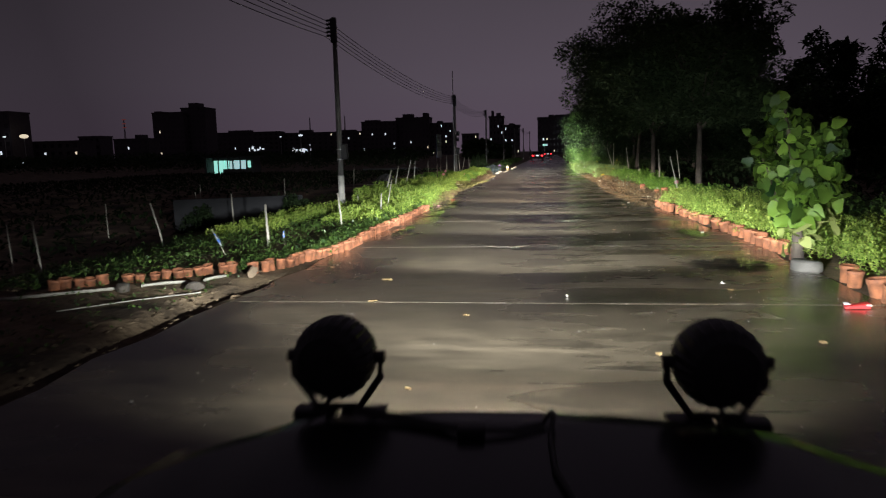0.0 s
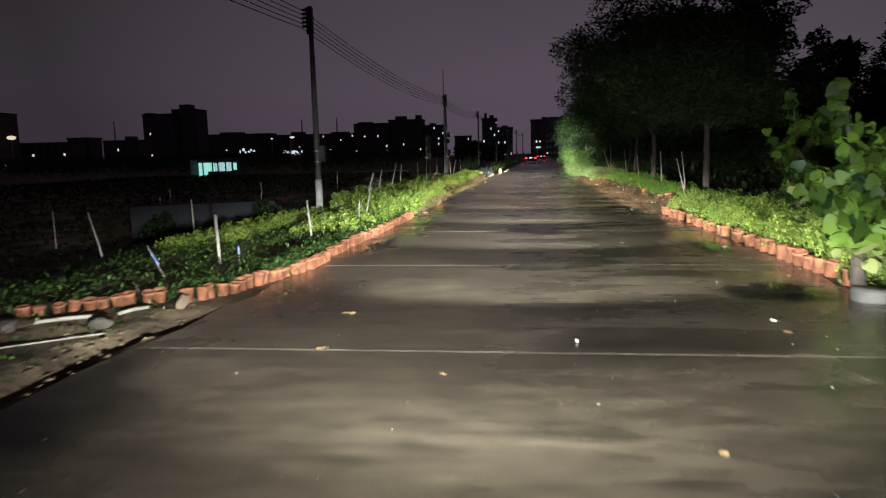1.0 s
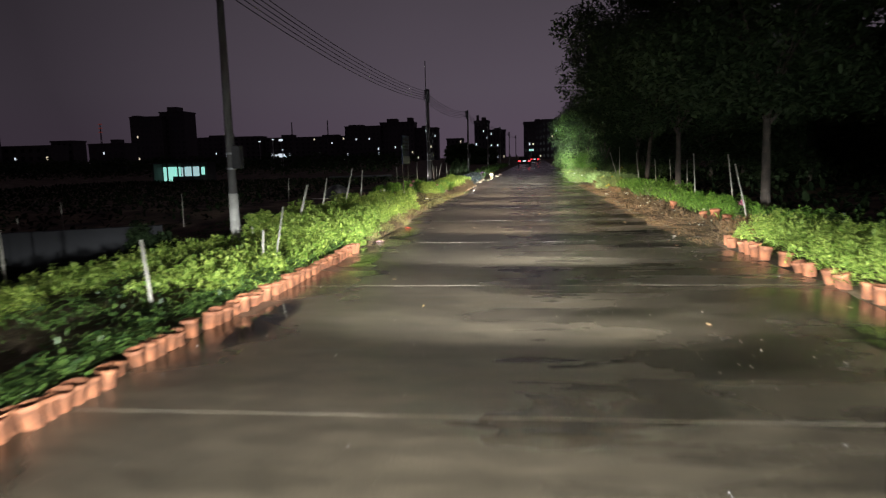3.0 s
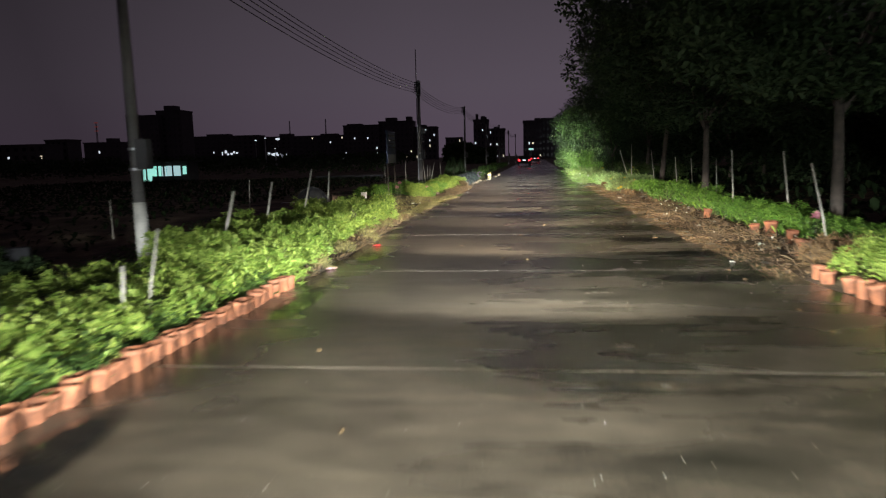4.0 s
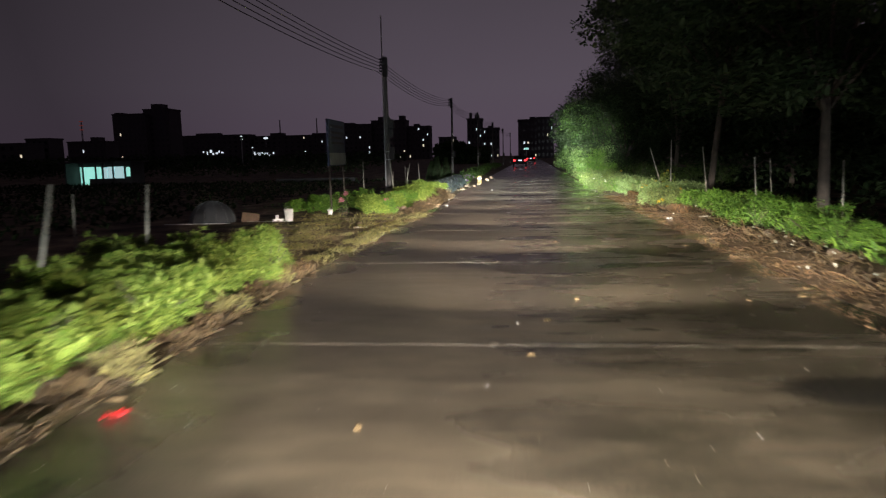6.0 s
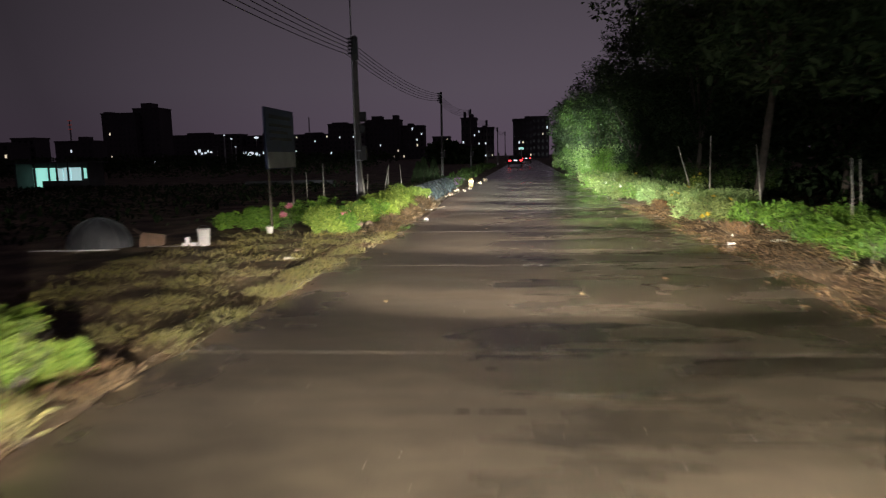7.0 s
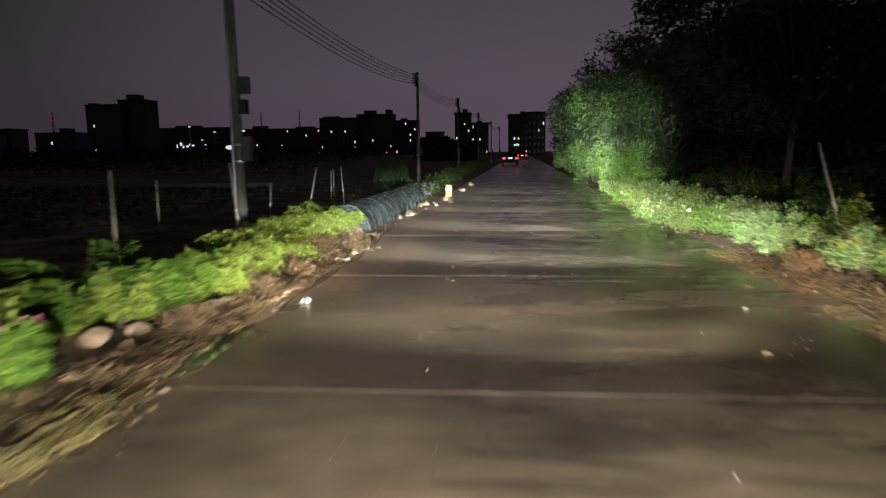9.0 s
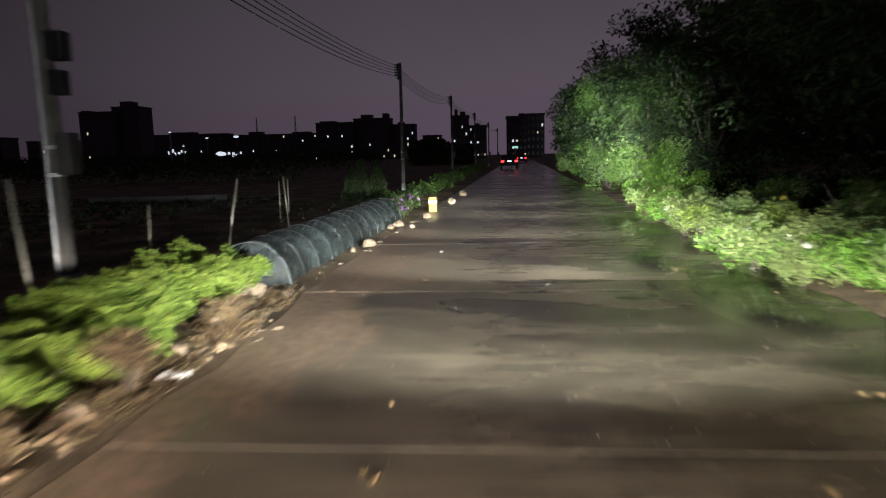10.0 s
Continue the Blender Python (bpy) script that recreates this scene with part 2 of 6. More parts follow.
DRY = foliage("dry_grass", (0.05, 0.032, 0.015), (0.19, 0.125, 0.058), 0.8, 0.15)
DRY_BROWN = foliage("dry_stalk", (0.055, 0.030, 0.011), (0.22, 0.125, 0.048), 0.8, 0.1)
DRY_GREEN = foliage("fading_grass", (0.10, 0.085, 0.03), (0.27, 0.235, 0.08), 0.8, 0.15)
LITTER = foliage("fallen_leaves", (0.042, 0.025, 0.012), (0.25, 0.155, 0.072), 0.7, 0.05)
LEAF_BED = foliage("groundcover_leaf", (0.014, 0.038, 0.010), (0.10, 0.165, 0.035))
LEAF_LIME = foliage("lime_leaf", (0.12, 0.22, 0.028), (0.41, 0.50, 0.115), 0.5, 0.3)
LEAF_VERGE = foliage("verge_leaf", (0.07, 0.17, 0.025), (0.22, 0.37, 0.06))
PETAL_WHITE = foliage("white_petal", (0.5, 0.5, 0.42), (0.75, 0.75, 0.68))
LEAF_TREE = foliage("tree_leaf", (0.024, 0.044, 0.018), (0.065, 0.098, 0.042), 0.75, 0.2, False, 0.2)
# near-black leaves: the missing light of field and undergrowth is put into the colour
LEAF_UNLIT = foliage("unlit_leaf", (0.008, 0.016, 0.006), (0.022, 0.036, 0.014), 0.8, 0.1, False, 0.1)
LEAF_EDGE = foliage("edge_tree_leaf", (0.07, 0.16, 0.035), (0.20, 0.33, 0.085))
LEAF_FIG = foliage("fig_leaf", (0.007, 0.026, 0.005), (0.15, 0.25, 0.036), 0.5, 0.25, True, 0.22)
LEAF_FIG_PALE = foliage("pale_fig_leaf", (0.17, 0.22, 0.06), (0.38, 0.40, 0.15), 0.6, 0.25, True, 0.2)
LEAF_PALE = foliage("pale_yellow_leaf", (0.11, 0.16, 0.05), (0.30, 0.355, 0.13))
LEAF_SILVER = foliage("pale_leaf", (0.16, 0.26, 0.09), (0.40, 0.52, 0.22))
PETAL_PINK = foliage("pink_petal", (0.55, 0.16, 0.25), (0.75, 0.35, 0.42))
PETAL_YELLOW = foliage("yellow_petal", (0.50, 0.33, 0.02), (0.62, 0.48, 0.06))
PETAL_PURPLE = foliage("purple_petal", (0.16, 0.06, 0.24), (0.33, 0.16, 0.42))
LIT_WARM, LIT_COOL = glow("lit_window_warm", (1.0, 0.86, 0.62), 0.75), glow("lit_window_cool", (0.80, 0.90, 1.0), 0.85)
LIT_PALE = glow("lit_shed_pale", (0.62, 0.95, 0.98), 0.55)
LIT_TEAL = glow("lit_shed_interior", (0.42, 1.0, 0.86), 0.75)
TAIL_RED, PLATE_LIT = glow("tail_lamp_red", (1.0, 0.03, 0.04), 3.0), glow("rear_lamp_white", (0.75, 0.88, 1.0), 1.2)
CARPAINT = plain("black_car_paint", (0.008, 0.008, 0.010), 0.24, 0, 0.1, 4, 0.0, 0.001)
CARPAINT.node_tree.nodes["Principled BSDF"].inputs["Specular IOR Level"].default_value = 0.28
FARPAINT = plain("dark_car_paint", (0.006, 0.006, 0.007), 0.9, 0, 0.1, 4, 0.0, 0.001)
RUBBER = plain("tyre_rubber", (0.015, 0.015, 0.015), 0.85, 0, 0.2, 12, 0.3, 0.003)


# ---- mesh helpers ----
def thing(name, label, category, at=(0, 0, 0), group="", kind=""):
    ob = new(name)
    ob.location = at
    ob.empty_display_size = 0.1
    return tagged(ob, label, category, group, kind)


def finish(name, bm, material, parent=None, label="", smooth=False):
    me = bpy.data.meshes.new(name)
    bm.normal_update()
    bm.to_mesh(me)
    bm.free()
    me.materials.append(material)
    if smooth:
        for p in me.polygons:
            p.use_smooth = True
    ob = new(name, me)
    if parent is not None:
        ob.parent = parent
    if label:
        ob["label"] = label
    return ob


part = finish


def raw(name, verts, faces, material, parent=None, label="", smooth=False):
    """One mesh straight from arrays of vertices and faces of one size."""
    me = bpy.data.meshes.new(name)
    verts, faces = np.asarray(verts, np.float32), np.asarray(faces, np.int32)
    n = faces.shape[1]
    me.vertices.add(len(verts))
    me.vertices.foreach_set("co", verts.ravel())
    me.loops.add(faces.size)
    me.loops.foreach_set("vertex_index", faces.ravel())
    me.polygons.add(len(faces))
    me.polygons.foreach_set("loop_start", np.arange(0, faces.size, n, dtype=np.int32))
    me.polygons.foreach_set("loop_total", np.full(len(faces), n, np.int32))
    if smooth:
        me.polygons.foreach_set("use_smooth", np.ones(len(faces), bool))
    me.update(calc_edges=True)
    me.materials.append(material)
    ob = new(name, me)
    if parent is not None:
        ob.parent = parent
    if label:
        ob["label"] = label
    return ob


def box(bm, x0, x1, y0, y1, z0, z1, bevel=0.0):
    m = Matrix.Translation(((x0 + x1) / 2, (y0 + y1) / 2, (z0 + z1) / 2)) @ Matrix.Diagonal((x1 - x0, y1 - y0, z1 - z0, 1))
    vs = bmesh.ops.create_cube(bm, size=1, matrix=m)["verts"]
    if bevel:
        es = {e for v in vs for e in v.link_edges}
        bmesh.ops.bevel(bm, geom=list(es), offset=bevel, segments=2, affect="EDGES", profile=0.6)


def tube(bm, pts, radii, sides=8, cap=True):
    """A tapered tube along points."""
    rings = []
    pts = [Vector(p) for p in pts]
    for i, p in enumerate(pts):
        d = (pts[min(i + 1, len(pts) - 1)] - pts[max(i - 1, 0)]).normalized()
        a = d.orthogonal().normalized() if abs(d.z) > 0.95 else d.cross(Vector((0, 0, 1))).normalized()
        b = d.cross(a)
        rad = radii[i] if isinstance(radii, (list, tuple)) else radii
        rings.append([bm.verts.new(p + rad * (math.cos(6.2832 * k / sides) * a + math.sin(6.2832 * k / sides) * b)) for k in range(sides)])
    for r0, r1 in zip(rings, rings[1:]):
        for k in range(sides):
            bm.faces.new((r0[k], r0[(k + 1) % sides], r1[(k + 1) % sides], r1[k]))
    if cap:
        bm.faces.new(rings[0][::-1])
        bm.faces.new(rings[-1])


def lathe(bm, profile, sides=14, at=(0, 0, 0)):
    """Turns (radius, height) pairs about the vertical."""
    rings = [[bm.verts.new((at[0] + r * math.cos(6.2832 * k / sides), at[1] + r * math.sin(6.2832 * k / sides), at[2] + z)) for k in range(sides)] for r, z in profile]
    for r0, r1 in zip(rings, rings[1:]):
        for k in range(sides):
            bm.faces.new((r0[k], r0[(k + 1) % sides], r1[(k + 1) % sides], r1[k]))
    bm.faces.new(rings[0][::-1])
    bm.faces.new(rings[-1])


def leaf_arrays(pos, size, rng, lift=0.5, wide=0.55, up=0.35, yaw=None):
    """Folded pointed leaves at pos (n, 3), of length size (n,)."""
    n = len(pos)
    if yaw is None:
        yaw = rng.uniform(0, 6.2832, n)
    pitch = rng.normal(lift, 0.45, n)
    d = np.stack([np.cos(yaw) * np.cos(pitch), np.sin(yaw) * np.cos(pitch), np.sin(pitch)], 1)
    side = np.stack([-np.sin(yaw), np.cos(yaw), rng.normal(0, up, n)], 1)
    side /= np.linalg.norm(side, axis=1)[:, None]
    nor = np.cross(d, side)
    s = size[:, None]
    mid = pos + d * s * 0.45
    far_mid = pos + d * s * 0.75
    low_mid = pos + d * s * 0.25
    v = np.stack([pos, low_mid + side * s * wide * 0.40 + nor * s * 0.06, far_mid + side * s * wide * 0.38 + nor * s * 0.09, pos + d * s - nor * s * 0.06, far_mid - side * s * wide * 0.38 + nor * s * 0.09, low_mid - side * s * wide * 0.40 + nor * s * 0.06], 1)
    i = np.arange(n)[:, None] * 6
    f = np.concatenate([i + np.array([0, 1, 2, 3]), i + np.array([0, 3, 4, 5])], 0)
    return v.reshape(-1, 3), f


def rosettes(name, pos, size, material, parent, rng, per=6, lift=0.42, wide=0.42):
    """Whorls of leaves, each spread round the end of a twig."""
    pos, size = np.asarray(pos), np.asarray(size)
    n = len(pos)
    yaw = (rng.uniform(0, 6.2832, n)[:, None] + np.arange(per)[None] * 6.2832 / per + rng.normal(0, 0.2, (n, per))).ravel()
    s = (size[:, None] * rng.uniform(0.7, 1.15, (n, per))).ravel()
    v, f = leaf_arrays(np.repeat(pos, per, 0), s, rng, lift, wide, 0.35, yaw)
    return raw(name, v, f, material, parent)


def leaves(name, pos, size, material, parent, rng, lift=0.5, wide=0.6, label=""):
    v, f = leaf_arrays(np.asarray(pos), np.asarray(size), rng, lift, wide)
    return raw(name, v, f, material, parent, label)


def blob_noise(x, y, s=1.0):
    """A smooth uneven field, about -1 to 1."""
    return (np.sin(1.7 * x * s + 0.6 * y * s) + np.sin(2.9 * y * s - 1.1 * x * s + 1.3) + np.sin(0.8 * x * s + 4.1 * y * s + 2.2)) / 3


# ---- the line of the road ----
def left_edge(y):
    return np.interp(y, [-40, 5, 8.5, 14, 20, 27, 31, 35, 42, 45, 51, 70, 110, 300], [-4.0, -3.4, -3.12, -2.9, -2.65, -2.7, -2.55, -2.2, -1.95, -2.1, -1.9, -1.2, 0.2, 7.0])


def right_edge(y):
    return np.interp(y, [-40, 5, 10, 15, 21, 25, 32, 40, 52, 70, 110, 300], [2.9, 3.4, 3.62, 3.55, 3.3, 3.25, 3.5, 3.6, 3.75, 4.4, 6.0, 13.0])


def left_drop(x, y):
    """How far the field lies below the road on the left."""
    d = left_edge(y) - x
    return -np.clip(0.13 * (d - 2.4), 0, 0.5) * np.clip((28 - y) / 6, 0, 1)


# ---- ground and road ----
def build_ground():
    xs = np.concatenate([[-3000, -800, -300, -120, -60, -30], np.arange(-16, -4.9, 0.5), np.arange(-4.8, -2.0, 0.12), np.arange(-1.9, 16.1, 0.5), [30, 60, 120, 300, 800, 3000]])
    ys = np.concatenate([[-3000, -300, -60, -20], np.arange(-8, 1.9, 0.5), np.arange(2, 9.5, 0.15), np.arange(9.6, 70, 0.5), [75, 85, 100, 130, 180, 300, 500, 900, 3000]])
    gx, gy = np.meshgrid(xs, ys)
    off = np.maximum(left_edge(gy) - gx, gx - right_edge(gy))
    gz = np.where(off < -0.75, -0.16, np.clip(off * 0.25, 0, 1) * 0.05 - 0.006 + 0.02 * np.clip(off, 0, 1) * blob_noise(gx, gy, 1.4))
    gz = np.where(off > 20, -0.05, gz) + np.where(gx < 0, left_drop(gx, gy), 0)
    # a washed-out rut along the edge of the slabs before the bed
    lo = left_edge(gy) - gx
    wob = 0.10 * np.sin(gy * 1.7) + 0.05 * np.sin(gy * 4.3)
    rut = np.exp(-(((lo - 0.28 + wob) / 0.16) ** 2)) * np.clip((gy - 1.5) / 1.0, 0, 1) * np.clip((8.3 - gy) / 1.5, 0, 1)
    gz = gz - 0.16 * rut + np.where((gy > 2) & (gy < 8.4) & (lo > 0.3), 0.035 * blob_noise(gx * 3.1, gy * 2.7, 1.5), 0)
    nx, ny = len(xs), len(ys)
    i = (np.arange(ny - 1)[:, None] * nx + np.arange(nx - 1)[None]).ravel()
    f = np.stack([i, i + 1, i + nx + 1, i + nx], 1)
    ob = raw("ground", np.stack([gx, gy, gz], 2).reshape(-1, 3), f, SOIL, smooth=True)
    tagged(ob, "damp dark soil of the verges and fields", "ground", kind="structure")


build_ground()


def build_slabs():
    road = thing("road", "wet worn concrete road of cast slabs with crosswise joints", "road", kind="structure")
    y, k = -38.68, 0
    while y < 262:
        step = 4.13 if y < 118 else 20.0
        y0, y1 = y + 0.012, y + step - 0.012
        bm = bmesh.new()
        rows = 6
        grid = []
        for j in range(rows + 1):
            yy = y0 + (y1 - y0) * j / rows
            a, b = float(left_edge(yy)), float(right_edge(yy))
            jag = 0.05 * math.sin(yy * 3.7) + 0.04 * math.sin(yy * 9.1 + 1)
            jag2 = 0.05 * math.sin(yy * 2.9 + 2) + 0.04 * math.sin(yy * 7.7)
            grid.append([(a + jag + (b - a + jag2 - jag) * i / 4, yy) for i in range(5)])
        top = [[bm.verts.new((px, py, 0.0)) for px, py in row] for row in grid]
        low = [[bm.verts.new((px, py, -0.22)) for px, py in row] for row in grid]
        for j in range(rows):
            for i in range(4):
                bm.faces.new((top[j][i], top[j][i + 1], top[j + 1][i + 1], top[j + 1][i]))
            bm.faces.new((low[j][0], top[j][0], top[j + 1][0], low[j + 1][0]))
            bm.faces.new((top[j][4], low[j][4], low[j + 1][4], top[j + 1][4]))
        for i in range(4):
            bm.faces.new((low[0][i], low[0][i + 1], top[0][i + 1], top[0][i]))
            bm.faces.new((top[rows][i], top[rows][i + 1], low[rows][i + 1], low[rows][i]))
        part("slab", bm, ROAD, road)
        y += step
    bm = bmesh.new()
    y = -38.68
    while y < 120:
        a, b = float(left_edge(y)), float(right_edge(y))
        box(bm, a + 0.1, b - 0.1, y - 0.009, y + 0.009, -0.05, -0.002)
        y += 4.13
    part("joint_filler", bm, JOINT, road, "pale sandy joint filling")


build_slabs()


# ---- far town on the skyline ----
def building(x0, x1, y, top, depth, storeys, bays, lit, seed, caps=()):
    rng = random.Random(seed)
    cx = (x0 + x1) / 2
    b = thing("apartment_building", "dark apartment block on the skyline with a few lit windows", "building", (cx, y, 0), "skyline buildings")
    w = (x1 - x0) / 2
    bm = bmesh.new()
    box(bm, -w, w, 0, depth, -1, top)
    part("wall", bm, FACADE, b)
    bm = bmesh.new()
    box(bm, -w - 0.3, w + 0.3, -0.3, depth + 0.3, top, top + 0.7)
    for cx0, cx1, h in caps:
        box(bm, -w + 2 * w * cx0, -w + 2 * w * cx1, 1, depth * 0.6, top + 0.7, top + 0.7 + h)
    part("roof", bm, FACADE, b)
    bm = bmesh.new()
    box(bm, -0.5, 0.5, -0.06, 0.02, -0.65, 0.65)
    pane = bpy.data.meshes.new("window")
    bm.to_mesh(pane)
    bm.free()
    pane.materials.append(DARKGLASS)
    cells = [(i, j) for j in range(storeys) for i in range(bays)]
    on = set(rng.sample(cells, min(lit, len(cells))))
    panes = {}
    for key, m in (("off", DARKGLASS), ("warm", LIT_WARM), ("cool", LIT_COOL)):
        panes[key] = pane.copy()
        panes[key].materials[0] = m
    for i, j in cells:
        state = "off" if (i, j) not in on else rng.choice(("warm", "cool", "cool"))
        ob = new("window", panes[state])
        ob.parent = b
        ob.location = (-w + 2 * w * (i + 0.5) / bays, -0.02, top * (j + 0.55) / storeys)
        sx = 2 * w / bays * 0.42
        lit_w = sx * rng.uniform(0.5, 1.0)
        ob.scale = (sx if state == "off" else min(lit_w, 0.9), 1, top / storeys * (0.36 if state == "off" else rng.uniform(0.22, 0.34)))
    return b


building(-249, -227, 420, 32, 16, 9, 7, 2, 1, ((0.05, 0.25, 0.8),))
building(-231, -214, 425, 35, 16, 10, 5, 2, 2, ((0.3, 0.7, 3.0),))
building(-126, -99, 500, 26, 16, 7, 8, 5, 3, ((0.1, 0.5, 1.0),))
building(-100, -74, 505, 28.5, 16, 7, 8, 3, 4, ((0.2, 0.5, 2.5), (0.8, 0.95, 3.0)))
building(-77, -57, 510, 24, 16, 6, 6, 5, 5, ((0.4, 0.6, 1.4),))
building(-18.5, -11.5, 330, 18.3, 12, 6, 4, 6, 6, ((0.5, 0.8, 1.5), (0.15, 0.3, 2.6)))
building(-11.3, -3.6, 335, 14, 12, 5, 5, 6, 7, ((0.3, 0.6, 0.8),))
building(4.9, 12.8, 300, 15.6, 12, 6, 5, 5, 8, ((0.6, 0.9, 1.0),))
building(13.0, 20.3, 310, 17, 12, 6, 4, 2, 9)
building(-217, -206, 300, 13, 10, 4, 4, 1, 10)
building(-232, -211, 350, 13, 12, 4, 6, 1, 11, ((0.6, 0.8, 2.0),))
building(-37, -28, 380, 11.6, 10, 4, 4, 2, 12)
building(-262, -200, 520, 21.5, 14, 6, 14, 3, 13, ((0.3, 0.6, 1.5),))
building(-198, -131, 524, 20.0, 14, 6, 14, 5, 14, ((0.2, 0.35, 2.0), (0.7, 0.9, 1.2)))
building(-236, -221, 262, 23.0, 12, 6, 4, 1, 15)
building(-235, -204, 282, 10.5, 12, 3, 8, 2, 16)


# ---- power poles and wires ----
POLES = [(-5.72, 19.9, 5.66, 0.002), (-4.64, 43.4, 5.3, 0.006), (-4.05, 66.4, 5.7, -0.004), (-2.95, 84.5, 5.8, 0.0), (-1.9, 106, 5.9, 0.004), (-0.7, 128, 5.9, 0.0), (0.6, 152, 6.0, 0.0)]


def build_pole(x, y, h, lean, mast, band=0.35):
    p = thing("power_pole", "tapered concrete power pole with wires and a meter box", "pole", (x, y, 0), "power poles")
    bm = bmesh.new()
    tube(bm, [(0, 0, -0.3), (lean * -h * 0.5, 0, h * 0.5), (-lean * h, 0, h)], [0.095, 0.08, 0.062], 14)
    part("shaft", bm, CONCRETE, p, smooth=True)
    bm = bmesh.new()
    tube(bm, [(0, 0, -0.1), (-lean * band, 0, band)], [0.101, 0.096], 14)
    part("painted_base", bm, POLEPAINT, p, "whitewashed base band")
    bm = bmesh.new()
    box(bm, -0.09, 0.09, -0.17, -0.05, h - 0.75, h - 0.05, 0.01)
    for k in range(5):
        tube(bm, [(-0.10, -0.10, h - 0.10 - 0.11 * k), (-0.22, -0.10, h - 0.10 - 0.11 * k)], [0.035, 0.03], 8)
    part("insulator_rack", bm, BLACK, p, "black rack of insulators")
    bm = bmesh.new()
    box(bm, 0.07, 0.25, -0.13, 0.05, 1.45, 1.9, 0.015)
    part("meter_box", bm, WALLGREY, p, "grey meter box")
    for z in (1.45, 1.75, h - 0.3):
        bm = bmesh.new()
        tube(bm, [(0, 0, z - 0.02), (0, 0, z + 0.02)], 0.105 if z < 3 else 0.09, 14)
        part("clamp_band", bm, STEEL, p)
    if mast:
        bm = bmesh.new()
        tube(bm, [(-0.13, 0.02, 0.0), (-0.13, 0.02, 2.0), (-0.13, 0.02, h + 1.5)], [0.032, 0.03, 0.024], 8)
        part("mast", bm, STEEL, p, "thin steel mast")
        bm = bmesh.new()
        box(bm, 0.06, 0.26, -0.13, 0.05, 2.66, 2.96, 0.015)
        part("junction_box", bm, BLACK, p, "black junction box")
        bm = bmesh.new()
        box(bm, 0.06, 0.21, -0.13, 0.05, 2.3, 2.56, 0.015)
        part("junction_box", bm, BLACK, p, "black junction box")
    return p


for k, (x, y, h, lean) in enumerate(POLES):
    build_pole(x, y, h, lean, k == 1, 0.35 if k else 0.95)


def build_wires():
    stations = [(-6.3, -4.0, 5.75)] + [(x - lean * h, y, h) for x, y, h, lean in POLES]
    for a, b in zip(stations, stations[1:]):
        span = thing("power_line", "sagging black power wires strung between poles", "wire", group="power lines")
        for k in range(5):
            pts = []
            for s in range(13):
                u = s / 12
                sag = (0.34 + 0.015 * k) * 4 * u * (1 - u)
                pts.append((a[0] + (b[0] - a[0]) * u - 0.2 - 0.02 * k, a[1] + (b[1] - a[1]) * u, a[2] + (b[2] - a[2]) * u - 0.10 - 0.11 * k - sag))
            bm = bmesh.new()
            tube(bm, pts, 0.011, 5)
            part("wire", bm, CABLE, span)


build_wires()


# ---- trees ----
def build_tree(name, x, y, height, spread, trunk_h, seed, n_leaf, leaf_size, label, squash=0.75, low=0.0, trunk_r=0.095, material=None):
    """A tapered trunk with forking limbs and a crown of leaf clumps with gaps."""
    rng = np.random.default_rng(seed)
    t = thing(name, label, "tree", (x, y, 0), "roadside trees")
    bm = bmesh.new()
    bend = rng.normal(0, 0.12, 2)
    tube(bm, [(0, 0, -0.2), (bend[0] * 0.5, bend[1] * 0.5, trunk_h * 0.5), (bend[0], bend[1], trunk_h)], [trunk_r * 1.25, trunk_r, trunk_r * 0.8], 10)
    clumps = []
    mid = (height + trunk_h + low) / 2
    half = (height - trunk_h - low) / 2 + 0.3
    for k in range(9):
        a = 6.2832 * k / 9 + rng.uniform(-0.4, 0.4)
        el = rng.uniform(-0.2, 1.2)
        tip = Vector((math.cos(a) * math.cos(el) * spread * 0.75, math.sin(a) * math.cos(el) * spread * 0.75, mid + math.sin(el) * half * 0.7))
        root = Vector((bend[0], bend[1], trunk_h * rng.uniform(0.85, 1.0)))
        knee = root.lerp(tip, 0.45) + Vector((0, 0, 0.3))
        tube(bm, [root, knee, tip], [trunk_r * 0.5, trunk_r * 0.32, 0.03], 6)
    part("trunk", bm, BARK, t, smooth=True)
    n_cl = 90
    u = rng.normal(size=(n_cl, 3))
    u /= np.linalg.norm(u, axis=1)[:, None]
    rad = rng.uniform(0.45, 1.0, n_cl) ** 0.6
    lump = 1 + 0.2 * np.sin(3 * np.arctan2(u[:, 1], u[:, 0]) + seed) + 0.15 * np.sin(5 * u[:, 2] + 2 * np.arctan2(u[:, 1], u[:, 0]) + seed)
    c = u * (rad * lump)[:, None] * np.array([spread, spread, half])
    c[:, 2] = c[:, 2] + mid
    c[:, 2] = np.maximum(c[:, 2], trunk_h * (0.6 if trunk_h < 2 else 1.15) + low)
    r = rng.uniform(0.16, 0.34, n_cl) * spread
    pick = rng.choice(n_cl, n_leaf, p=r**2 / (r**2).sum())
    v = rng.normal(size=(n_leaf, 3))
    v /= np.linalg.norm(v, axis=1)[:, None]
    pos = c[pick] + v * (r[pick] * rng.uniform(0.35, 1.0, n_leaf) ** 0.5)[:, None] * np.array([1, 1, squash])
    leaves("crown", pos, rng.uniform(0.6, 1.3, n_leaf) * leaf_size, material or LEAF_TREE, t, rng, 0.0, 0.6)
    return t


